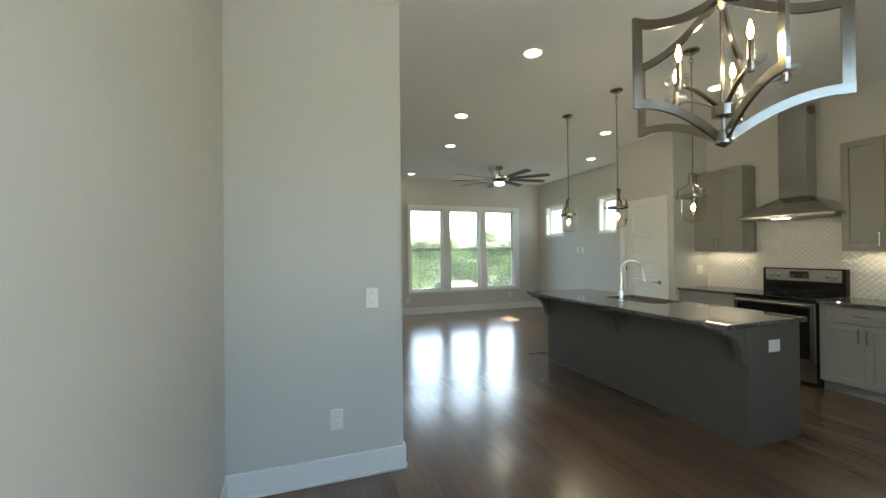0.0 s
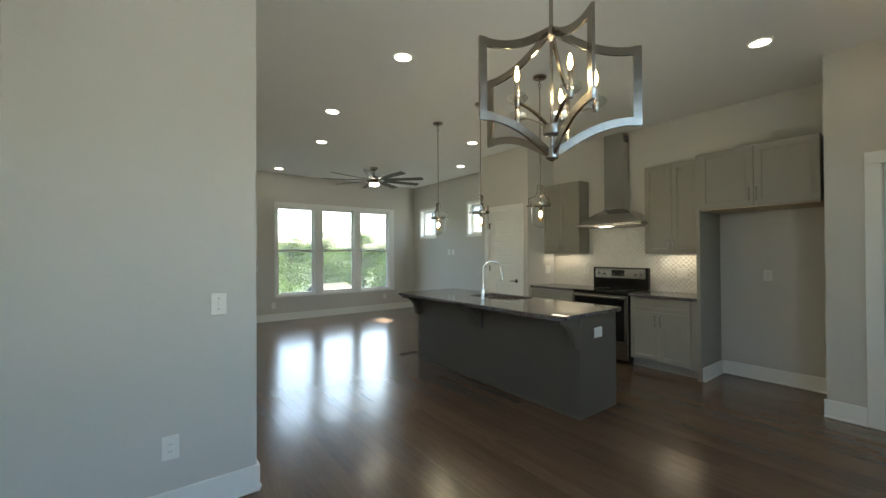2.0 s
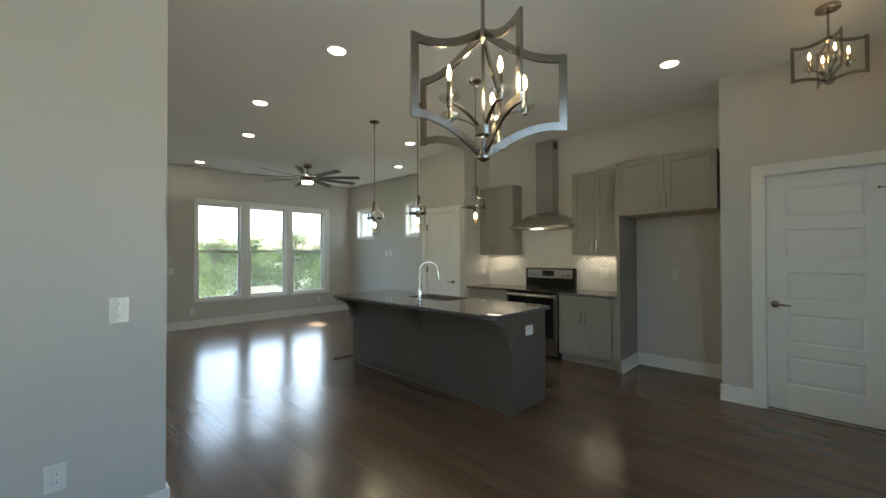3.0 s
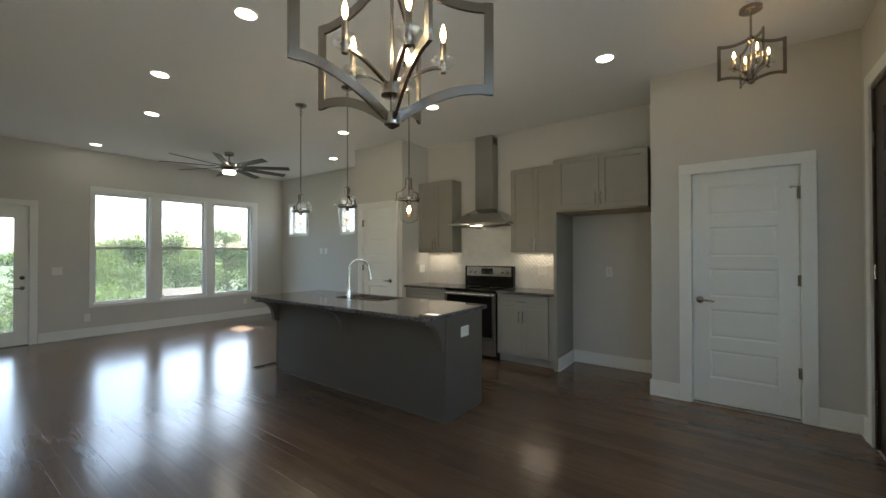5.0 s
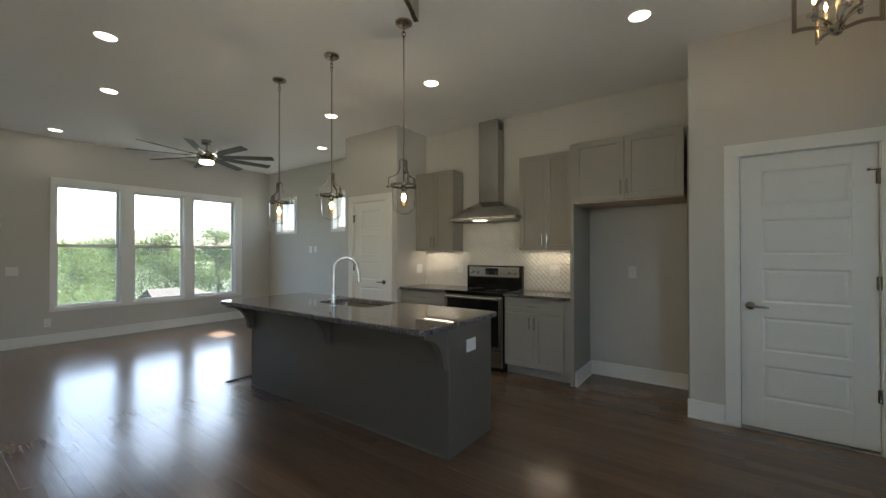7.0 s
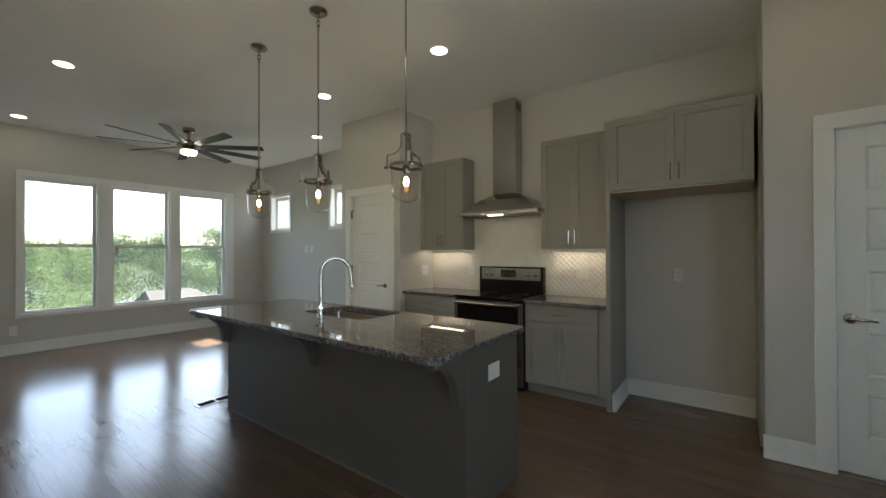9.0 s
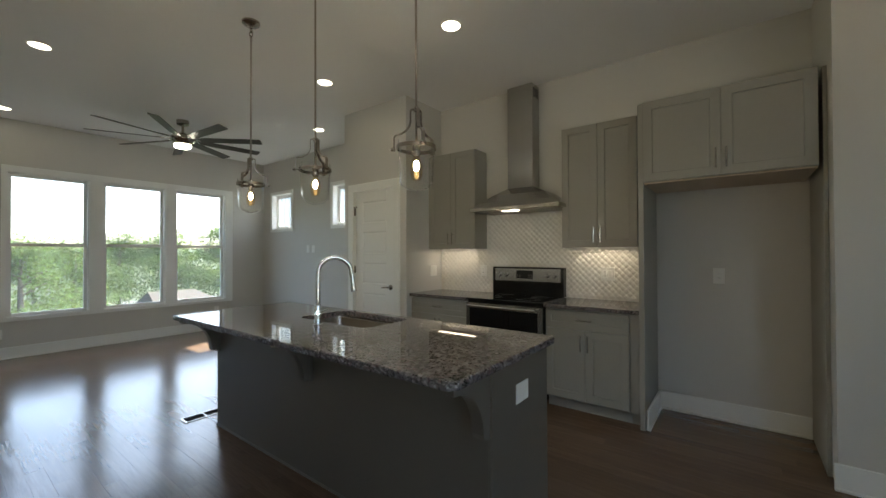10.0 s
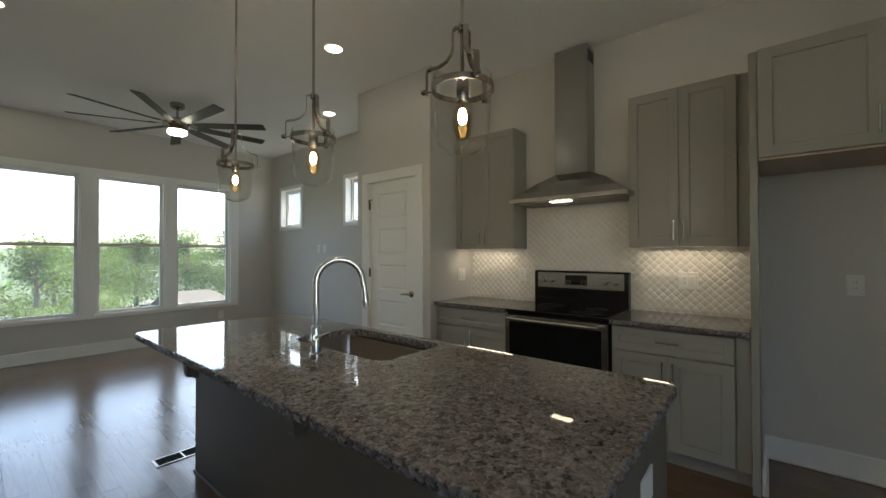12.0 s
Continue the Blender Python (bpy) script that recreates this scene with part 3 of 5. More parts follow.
# glazed back door
gd = thing("door_4", (0, 0, 0), "white glazed back door, shut, with a full glass lite", "door", kind="structure")
bm = B()
wall_mesh(bm, "x", NORTH + 0.02, NORTH + 0.06, GD0, GD1, 0.012, GDZ, [(GD0 + 0.14, GD1 - 0.14, 0.21, 1.845)])
part("door_slab", bm, M_DOOR, gd)
bm = B()
box(bm, GD0 + 0.14, GD1 - 0.14, NORTH + 0.036, NORTH + 0.044, 0.21, 1.845)
part("pane", bm, M_PANE, gd).visible_shadow = False
bm = B()
wall_mesh(bm, "x", NORTH + 0.012, NORTH + 0.02, GD0 + 0.11, GD1 - 0.11, 0.18, 1.875, [(GD0 + 0.145, GD1 - 0.145, 0.215, 1.84)])
part("lite_frame", bm, M_TRIM, gd)
bm = B()
lathe(bm, [(0.028, 0), (0.028, -0.01), (0.011, -0.014), (0.010, -0.05), (0, -0.05)], (GD1 - 0.06, NORTH + 0.02, 0.83), 20, "y")
tube(bm, [(GD1 - 0.06, NORTH - 0.025, 0.83), (GD1 - 0.17, NORTH - 0.025, 0.828)], 0.008)
lathe(bm, [(0.028, 0), (0.028, -0.012), (0.01, -0.02), (0, -0.02)], (GD1 - 0.06, NORTH + 0.02, 0.98), 20, "y")
part("door_handle", bm, M_NICKEL, gd, "nickel lever and deadbolt", True)
bm = B()
box(bm, GD0 - 0.02, GD1 + 0.02, NORTH - 0.01, NORTH + 0.14, 0.0, 0.012)
part("threshold", bm, M_DARKMETAL, gd, "dark metal threshold")
casing(gd, "x", NORTH, -1, GD0 - 0.008, GD1 + 0.008, GDZ + 0.01, 0.084)
bm = B()
for a, b, c, d in ((GD0 - 0.02, GD0 - 0.002, 0.012, GDZ + 0.002), (GD1 + 0.002, GD1 + 0.02, 0.012, GDZ + 0.002), (GD0 - 0.02, GD1 + 0.02, GDZ + 0.002, GDZ + 0.02)):
    box(bm, a, b, NORTH + 0.002, NORTH + 0.14, c, d)
part("door_jamb", bm, M_TRIM, gd)
# dark ring behind the slab's edges, keeps the gaps round it black
bm = B()
wall_mesh(bm, "x", NORTH + 0.062, NORTH + 0.10, GD0 - 0.02, GD1 + 0.02, 0.012, GDZ + 0.02, [(GD0 + 0.02, GD1 - 0.02, 0.03, GDZ - 0.02)])
part("dark_backing", bm, M_DARK, gd)

# front window beside the entry, behind the start of the walk
fw = thing("window_6", (0, 0, 0), "white double front window beside the entry door", "window", kind="structure")
LW = (FW[1] - FW[0]) / 2
LIGHTS = [(FW[0] + i * LW + 0.05, FW[0] + (i + 1) * LW - 0.05, FW[2] + 0.06, FW[3] - 0.06) for i in range(2)]
bm = B()
wall_mesh(bm, "x", ENTRY - 0.10, ENTRY - 0.04, *FW, LIGHTS)
part("window_frame", bm, M_VINYL, fw)
for a, b, c, d in LIGHTS:
    bm = B()
    box(bm, a, b, ENTRY - 0.073, ENTRY - 0.067, c, d)
    part("pane", bm, M_PANE, fw).visible_shadow = False
casing(fw, "x", ENTRY, 1, FW[0], FW[1], FW[3], z0=FW[2], sill=True)

# ---- kitchen ----


def shaker(bm, x, y0, y1, z0, z1, rail=0.058, thick=0.02):
    """A shaker front that looks to -x, its face at x."""
    g, e = 0.0015, 0.0015
    y0, y1, z0, z1 = y0 + g, y1 - g, z0 + g, z1 - g
    def ring(d, inset):
        return [bm.verts.new((x + d, *p)) for p in ((y0 + inset, z0 + inset), (y1 - inset, z0 + inset), (y1 - inset, z1 - inset), (y0 + inset, z1 - inset))]
    rings = [ring(thick, 0), ring(e, 0), ring(0, e), ring(0, rail), ring(0.002, rail + 0.0015), ring(0.009, rail + 0.003)]
    for a, b in zip(rings, rings[1:]):
        ring_faces(bm, a, b)
    bm.faces.new(rings[0][::-1])
    bm.faces.new(rings[-1])


def bar_pull(parent, x, y, z, length=0.13, upright=True):
    bm = B()
    h = length / 2
    d = Vector((0, 0, 1)) if upright else Vector((0, 1, 0))
    c = Vector((x - 0.028, y, z))
    tube(bm, [c - d * h, c + d * h], 0.0055, 10)
    for s in (-0.7, 0.7):
        p = c + d * h * s
        tube(bm, [p, p + Vector((0.028, 0, 0))], 0.004, 8)
    return part("handle", bm, M_PULL, parent, "slim brushed nickel bar pull", True)


def cabinet_door(parent, x, y0, y1, z0, z1, pull_y, pull_z):
    bm = B()
    shaker(bm, x, y0, y1, z0, z1)
    d = part("door", bm, M_CAB, parent)
    bar_pull(d, x, pull_y, pull_z)


def wall_cabinet(y0, y1, z0, z1, x, label, back=KIT - 0.008, lip=0.0):
    c = thing("wall_cabinet", (0, 0, 0), label, "cabinet", "kitchen wall cabinets")
    bm = B()
    box(bm, x + 0.021, back, y0, y1, z0 + lip, z1, 0.0015)
    if lip:
        box(bm, x + 0.021, back, y0, y0 + 0.016, z0, z0 + lip)
        box(bm, x + 0.021, back, y1 - 0.016, y1, z0, z0 + lip)
        box(bm, x + 0.021, x + 0.037, y0 + 0.016, y1 - 0.016, z0, z0 + lip)
    part("body", bm, M_CAB, c)
    if not lip:
        bm = B()
        box(bm, x + 0.021, back, y0 + 0.002, y1 - 0.002, z0 - 0.012, z0 - 0.001, 0.001)
        part("underside", bm, M_MAPLE, c, "unfinished maple underside")
    m = (y0 + y1) / 2
    cabinet_door(c, x, y0, m, z0, z1, m - 0.028, z0 + 0.11)
    cabinet_door(c, x, m, y1, z0, z1, m + 0.028, z0 + 0.11)
    return c


UX = 6.70
wall_cabinet(5.09, PAN_Y0 - 0.004, 1.337, 2.385, UX, "grey shaker wall cabinet with two doors beside the hood", lip=0.016)
wall_cabinet(3.545, 4.165, 1.337, 2.40, UX, "grey shaker wall cabinet with two doors beside the fridge panel", lip=0.016)
wall_cabinet(2.520, 3.442, 1.795, 2.372, 6.36, "wide grey shaker cabinet over the empty fridge niche")
bm = B()
box(bm, UX + 0.03, KIT - 0.008, 3.482, 3.543, 1.337, 2.40)
tagged(new("filler_panel", mesh_of("filler_panel", bm, M_CAB)), "narrow grey filler strip beside the wall cabinet", "panel")
bm = B()
box(bm, 6.412, 6.432, 3.482, 3.546, 0.095, TOP - 0.034, 0.001)
box(bm, 6.475, 6.490, 3.482, 3.546, 0.0, 0.095)
tagged(new("filler_panel", mesh_of("filler_panel", bm, M_CAB)), "narrow grey filler strip beside the base cabinet", "panel")
for y0, y1, lab in ((3.444, 3.480, "tall grey side panel of the fridge niche"), (2.480, 2.500, "tall grey side panel against the closet wall")):
    bm = B()
    box(bm, 6.385, KIT - 0.004, y0, y1, 0.0, 2.372, 0.002)
    tagged(new("fridge_panel", mesh_of("fridge_panel", bm, M_CAB)), lab, "panel", "fridge niche panels")

FX = 6.40


def base_cabinet(y0, y1, label, drawers):
    c = thing("base_cabinet", (0, 0, 0), label, "cabinet", "kitchen base cabinets")
    bm = B()
    box(bm, FX + 0.021, KIT - 0.008, y0, y1, 0.095, TOP - 0.034, 0.0015)
    part("body", bm, M_CAB, c)
    bm = B()
    box(bm, FX + 0.075, FX + 0.09, y0, y1, 0.0, 0.095)
    part("toe_kick", bm, M_CAB, c)
    bm = B()
    shaker(bm, FX, y0 + 0.004, y1 - 0.004, 0.675, TOP - 0.042, 0.045)
    d = part("drawer", bm, M_CAB, c)
    m = (y0 + y1) / 2
    bar_pull(d, FX, m, 0.752, 0.12, False)
    if drawers:
        for z0, z1 in ((0.39, 0.668), (0.105, 0.383)):
            bm = B()
            shaker(bm, FX, y0 + 0.004, y1 - 0.004, z0, z1)
            d = part("drawer", bm, M_CAB, c)
            bar_pull(d, FX, m, (z0 + z1) / 2, 0.12, False)
    else:
        cabinet_door(c, FX, y0 + 0.004, m, 0.105, 0.668, m - 0.028, 0.57)
        cabinet_door(c, FX, m, y1 - 0.004, 0.105, 0.668, m + 0.028, 0.57)


base_cabinet(3.548, 4.205, "grey shaker base cabinet with a drawer over two doors", False)
base_cabinet(4.98, PAN_Y0 - 0.004, "grey shaker base cabinet with a drawer over two doors", False)


for y0, y1, lab in ((3.482, 4.208, "polished grey granite worktop beside the fridge panel"), (4.977, PAN_Y0 - 0.003, "polished grey granite worktop beside the pantry")):
    bm = B()
    box(bm, 6.372, KIT - 0.004, y0, y1, TOP - 0.032, TOP, 0.004, 2)
    tagged(new("worktop", mesh_of("worktop", bm, M_GRANITE)), lab, "worktop", "wall worktops")

# range cooker
rg = thing("range_cooker", (0, 0, 0), "stainless electric range with a black glass top", "range")
RY0, RY1, RF = 4.211, 4.974, 6.352
bm = B()
box(bm, RF + 0.03, KIT - 0.02, RY0 + 0.004, RY1 - 0.004, 0.03, TOP - 0.012, 0.003)
part("body", bm, M_BLACK, rg)
bm = B()
box(bm, RF - 0.004, 6.885, RY0, RY1, TOP - 0.012, TOP + 0.006, 0.004, 2)
part("cooktop", bm, M_BLACKGLASS, rg, "black ceramic glass cooktop")
for cx, cy, r in ((6.50, 4.40, 0.10), (6.50, 4.78, 0.085), (6.74, 4.40, 0.075), (6.74, 4.78, 0.10)):
    bm = B()
    for i in range(2):
        a, b = r - i * 0.03, r - i * 0.03 - 0.002
        ra = [bm.verts.new((cx + a * math.cos(k * math.pi / 20), cy + a * math.sin(k * math.pi / 20), TOP + 0.0066)) for k in range(40)]
        rb = [bm.verts.new((cx + b * math.cos(k * math.pi / 20), cy + b * math.sin(k * math.pi / 20), TOP + 0.0066)) for k in range(40)]
        ring_faces(bm, ra, rb)
    part("burner_ring", bm, M_DARKMETAL, rg)
bm = B()
wall_mesh(bm, "y", RF, RF + 0.03, RY0 + 0.004, RY1 - 0.004, 0.235, TOP - 0.04, [(RY0 + 0.04, RY1 - 0.04, 0.275, TOP - 0.085)])
dr = part("oven_door", bm, M_STEEL, rg, "stainless oven door frame")
bm = B()
box(bm, RF + 0.004, RF + 0.03, RY0 + 0.04, RY1 - 0.04, 0.275, TOP - 0.085)
part("oven_window", bm, M_BLACKGLASS, dr, "black oven window")
bm = B()
n = 12
tube(bm, [(RF - 0.05 - 0.012 * math.sin(math.pi * i / n), RY0 + 0.045 + (RY1 - RY0 - 0.09) * i / n, TOP - 0.06) for i in range(n + 1)], 0.012, 12)
for y in (RY0 + 0.05, RY1 - 0.05):
    tube(bm, [(RF - 0.05, y, TOP - 0.06), (RF + 0.005, y, TOP - 0.06)], 0.011, 10)
part("handle", bm, M_STEEL, dr, "bowed stainless oven handle", True)
bm = B()
box(bm, RF + 0.004, RF + 0.03, RY0 + 0.004, RY1 - 0.004, 0.05, 0.225, 0.004)
part("storage_drawer", bm, M_STEEL, rg, "stainless storage drawer")
bm = B()
box(bm, RF + 0.06, KIT - 0.05, RY0 + 0.03, RY1 - 0.03, 0.0, 0.05)
part("plinth", bm, M_BLACK, rg)
bm = B()
prism(bm, [(6.868, TOP + 0.004), (6.93, TOP + 0.004), (6.93, 1.148), (6.885, 1.148), (6.868, 1.13)], "y", RY0, RY1)
part("backguard", bm, M_BLACK, rg, "black backguard")
bm = B()
box(bm, 6.862, 6.87, RY0 + 0.03, RY1 - 0.03, 1.005, 1.135, 0.003)
cp = part("control_panel", bm, M_STEEL, rg, "stainless control panel")
bm = B()
box(bm, 6.858, 6.864, 4.52, 4.70, 1.035, 1.115, 0.002)
part("display", bm, M_BLACKGLASS, cp, "dark clock display")
for z in (1.05, 1.068):
    for y in (4.535, 4.56, 4.66, 4.685):
        bm = B()
        box(bm, 6.8565, 6.859, y - 0.007, y + 0.007, z - 0.004, z + 0.004)
        part("key", bm, M_DARKMETAL, cp)
for y in (4.30, 4.375, 4.815, 4.89):
    bm = B()
    lathe(bm, [(0.024, 0.0), (0.024, -0.006), (0.019, -0.010), (0.017, -0.026), (0.0, -0.027)], (6.863, y, 1.07), 20, "x")
    box(bm, 6.833, 6.845, y - 0.003, y + 0.003, 1.055, 1.085)
    part("knob", bm, M_STEEL, cp, "round steel knob", True)

# range hood
hd = thing("range_hood", (0, 0, 0), "stainless chimney range hood on the wall", "range hood")
HY0, HY1, HX, HZ = 4.125, 5.035, 6.53, 1.70
CY0, CY1, CX = 4.478, 4.745, 6.775
CHZ = 2.945
bm = B()
rings = []
for x0, ya, yb, z in ((HX, HY0, HY1, HZ), (HX, HY0, HY1, HZ + 0.03), (HX + 0.045, HY0 + 0.085, HY1 - 0.085, HZ + 0.082), (HX + 0.125, HY0 + 0.185, HY1 - 0.185, HZ + 0.16), (CX, CY0, CY1, HZ + 0.235)):
    rings.append([bm.verts.new(p) for p in ((x0, ya, z), (x0, yb, z), (KIT - 0.01, yb, z), (KIT - 0.01, ya, z))])
for a, b in zip(rings, rings[1:]):
    ring_faces(bm, a, b)
bm.faces.new(rings[0][::-1])
part("canopy", bm, M_HOOD, hd)
bm = B()
box(bm, CX, KIT - 0.01, CY0, CY1, HZ + 0.225, CHZ, 0.0015)
ch = part("chimney", bm, M_HOOD, hd)
for i in range(5):
    bm = B()
    box(bm, 6.80 + i * 0.024, 6.813 + i * 0.024, CY0 - 0.0015, CY0 + 0.001, CHZ - 0.125, CHZ - 0.035)
    part("vent_slot", bm, M_DARK, ch)
bm = B()
box(bm, HX + 0.03, KIT - 0.03, HY0 + 0.03, HY1 - 0.03, HZ - 0.004, HZ + 0.002)
part("filter", bm, M_DARKMETAL, hd, "dark metal grease filter")
bm = B()
box(bm, 6.572, 6.632, 4.545, 4.705, HZ - 0.010, HZ - 0.004, 0.003)
part("lamp", bm, M_HOODLIGHT, hd, "lit oblong hood lamp")
for i in range(4):
    bm = B()
    lathe(bm, [(0.008, 0), (0.008, -0.004), (0, -0.004)], (HX, 4.52 + i * 0.04, HZ + 0.016), 12, "x")
    part("button", bm, M_STEEL, hd)

# under-cabinet light strips
for y0, y1 in ((5.17, 5.67), (3.60, 4.11)):
    u = thing("under_cabinet_light", (0, 0, 0), "slim lit strip under the wall cabinet", "light strip", "under-cabinet lights")
    bm = B()
    box(bm, 6.79, 6.85, y0, y1, 1.343, 1.353, 0.001)
    box(bm, 6.786, 6.79, y0, y1, 1.3365, 1.353)
    box(bm, 6.85, 6.854, y0, y1, 1.3365, 1.353)
    part("housing", bm, M_PLATE, u)
    bm = B()
    box(bm, 6.797, 6.843, y0 + 0.01, y1 - 0.01, 1.339, 1.343)
    part("lens", bm, M_STRIP, u)

# ---- island ----
isl = thing("kitchen_island", (0, 0, 0), "charcoal painted island with curved brackets under the worktop", "island")
IX0, IX1, IY0, IY1 = 4.583, 5.12, 3.664, 6.055
bm = B()
box(bm, IX0 + 0.012, IX1 - 0.02, IY0 + 0.02, IY1 - 0.02, 0.0, TOP - 0.26)
part("body", bm, M_ISLAND, isl)
bm = B()
box(bm, IX0, IX0 + 0.012, IY0 + 0.02, IY1, 0.0, TOP - 0.033, 0.001)
part("back_panel", bm, M_ISLAND, isl)
bm = B()
box(bm, IX0 - 0.006, IX1, IY0, IY0 + 0.02, 0.0, TOP - 0.033, 0.002)
part("end_panel", bm, M_ISLAND, isl)
bm = B()
box(bm, IX0, IX1, IY1 - 0.02, IY1, 0.0, TOP - 0.033, 0.002)
part("end_panel", bm, M_ISLAND, isl)
bm = B()
box(bm, IX0 - 0.012, IX0, IY0, IY1, 0.0, 0.014, 0.004)
part("shoe_moulding", bm, M_ISLAND, isl)
for a, b in ((3.69, 4.25), (4.25, 4.62), (4.62, 5.24), (5.24, 5.98)):
    bm = B()
    shaker(bm, -IX1, a, b, 0.10, TOP - 0.04)
    bmesh.ops.scale(bm, vec=(-1, 1, 1), verts=bm.verts)
    part("door", bm, M_ISLAND, isl)
CB = IX0 - 0.026
CORB = [(CB, TOP - 0.034), (4.325, TOP - 0.034), (4.325, TOP - 0.06)]
CORB += [(4.333 + 0.185 * math.sin(math.pi / 2 * i / 12), TOP - 0.064 - 0.2 * (1 - math.cos(math.pi / 2 * i / 12))) for i in range(13)]
CORB += [(4.524, TOP - 0.285), (CB, TOP - 0.285)]
for y in (3.666, 4.83, 5.995):
    bm = B()
    prism(bm, CORB, "y", y, y + 0.052)
    bmesh.ops.bevel(bm, geom=[e for e in bm.edges if e.calc_length() > 0.06 and abs(e.verts[0].co.y - e.verts[1].co.y) < 1e-6], offset=0.002, segments=1, affect="EDGES")
    part("corbel", bm, M_ISLAND, isl, "curved wooden bracket")
    bm = B()
    box(bm, CB, IX0, y + 0.008, y + 0.044, TOP - 0.30, TOP - 0.034)
    part("corbel_block", bm, M_ISLAND, isl)

# island worktop with a sink cut-out
SX0, SX1, SY0, SY1 = 4.75, 5.14, 4.59, 5.26
TX0, TX1, TY0, TY1 = 4.286, 5.195, 3.640, 6.085


def rounded(x0, x1, y0, y1, r, cx, cy, angles):
    """Points of a round-cornered rectangle seen from (cx, cy) at the angles."""
    out = []
    for a in angles:
        d = Vector((math.cos(a), math.sin(a)))
        lo, hi = 0.0, 5.0
        for _ in range(40):
            m = (lo + hi) / 2
            p = Vector((cx, cy)) + d * m
            qx, qy = abs(p.x - (x0 + x1) / 2) - (x1 - x0) / 2 + r, abs(p.y - (y0 + y1) / 2) - (y1 - y0) / 2 + r
            sd = math.hypot(max(qx, 0), max(qy, 0)) + min(max(qx, qy), 0) - r
            lo, hi = (m, hi) if sd < 0 else (lo, m)
        out.append((cx + d.x * lo, cy + d.y * lo))
    return out


cx, cy = (SX0 + SX1) / 2, (SY0 + SY1) / 2
angs = []
# dense stations along the outer edge, so that it can be worked rough
for i in range(900):
    angs.append(2 * math.pi * i / 900)
corners = [math.atan2(y - cy, x - cx) % (2 * math.pi) for x in (TX0, TX1) for y in (TY0, TY1)]
for c in corners:
    angs += [(c + (k - 10) * 0.006) % (2 * math.pi) for k in range(21)]
angs = sorted(set(round(a, 5) for a in angs))
outer = rounded(TX0, TX1, TY0, TY1, 0.045, cx, cy, angs)
inner = rounded(SX0, SX1, SY0, SY1, 0.07, cx, cy, angs)
bm = B()
levels = []
rnd = random.Random(4)
for dz, inset, jag in ((TOP, 0.004, 0.002), (TOP - 0.004, 0.0, 0.005), (TOP - 0.012, -0.001, 0.007), (TOP - 0.022, 0.0, 0.007), (TOP - 0.033, 0.004, 0.003)):
    ring = []
    for x, y in outer:
        d = Vector((x - (TX0 + TX1) / 2, (y - (TY0 + TY1) / 2) * 0.4)).normalized()
        k = inset + jag * (noise.noise(Vector((x * 45, y * 45, dz * 90))) + rnd.uniform(-0.3, 0.3))
        ring.append(bm.verts.new((x - d.x * k, y - d.y * k, dz)))
    levels.append(ring)
for a, b in zip(levels, levels[1:]):
    ring_faces(bm, a, b)
it = [bm.verts.new((x, y, TOP)) for x, y in inner]
ib = [bm.verts.new((x, y, TOP - 0.033)) for x, y in inner]
ring_faces(bm, it, ib)
ring_faces(bm, levels[0], it)
ring_faces(bm, levels[-1], ib)
tagged(new("island_worktop", mesh_of("island_worktop", bm, M_GRANITE)), "polished speckled grey granite island worktop with rough edge", "worktop")

# sink
sk = thing("sink", (0, 0, 0), "undermount stainless steel sink set in the island", "sink")
bm = B()
sa = [2 * math.pi * i / 64 for i in range(64)]
rings = []
for g, r, z in ((0.03, 0.09, TOP - 0.034), (0.004, 0.075, TOP - 0.035), (0.002, 0.075, TOP - 0.15), (-0.012, 0.07, TOP - 0.195), (-0.05, 0.05, TOP - 0.215)):
    rings.append([bm.verts.new((*p, z)) for p in rounded(SX0 - g, SX1 + g, SY0 - g, SY1 + g, r, cx, cy, sa)])
for a, b in zip(rings, rings[1:]):
    ring_faces(bm, a, b)
bm.faces.new(rings[-1])
part("bowl", bm, M_BOWL, sk, "", True)
bm = B()
lathe(bm, [(0.045, 0.0), (0.045, 0.003), (0.03, 0.001), (0.0, 0.001)], (cx, cy, TOP - 0.2148), 24)
part("drain", bm, M_CHROME, sk, "chrome drain")

# faucet
fc = thing("faucet", (4.655, 4.895, TOP), "tall chrome gooseneck faucet with pull-down head", "faucet", rz=-34)
bm = B()
lathe(bm, [(0.027, 0.0), (0.027, 0.006), (0.021, 0.012), (0.021, 0.115), (0.017, 0.125), (0.0125, 0.128)], segs=24)
part("base", bm, M_CHROME, fc, "", True)
bm = B()
R = 0.098
pts = [(0, 0, 0.12), (0, 0, 0.2), (0, 0, 0.305)]
pts += [(R - R * math.cos(math.pi * i / 20), 0, 0.305 + R * math.sin(math.pi * i / 20)) for i in range(1, 20)]
pts += [(2 * R, 0, 0.302), (2 * R + 0.004, 0, 0.285)]
tube(bm, pts, 0.0135, 14)
part("spout", bm, M_CHROME, fc, "", True)
bm = B()
tube(bm, [(2 * R + 0.004, 0, 0.288), (2 * R + 0.007, 0, 0.26), (2 * R + 0.012, 0, 0.21), (2 * R + 0.014, 0, 0.195)], [0.0125, 0.015, 0.0175, 0.0165], 16)
part("spray_head", bm, M_CHROME, fc, "", True)
bm = B()
tube(bm, [(0, 0, 0.075), (0.0, -0.03, 0.078)], 0.013, 12)
tube(bm, [(0, -0.03, 0.078), (0.03, -0.05, 0.092), (0.055, -0.055, 0.1)], [0.006, 0.005, 0.004], 10)
part("lever", bm, M_CHROME, fc, "", True)
bm = B()
tube(bm, [(-0.03, 0.02, 0.055), (0, 0, 0.06)], 0.010, 10)
part("hose_guide", bm, M_CHROME, fc, "", True)

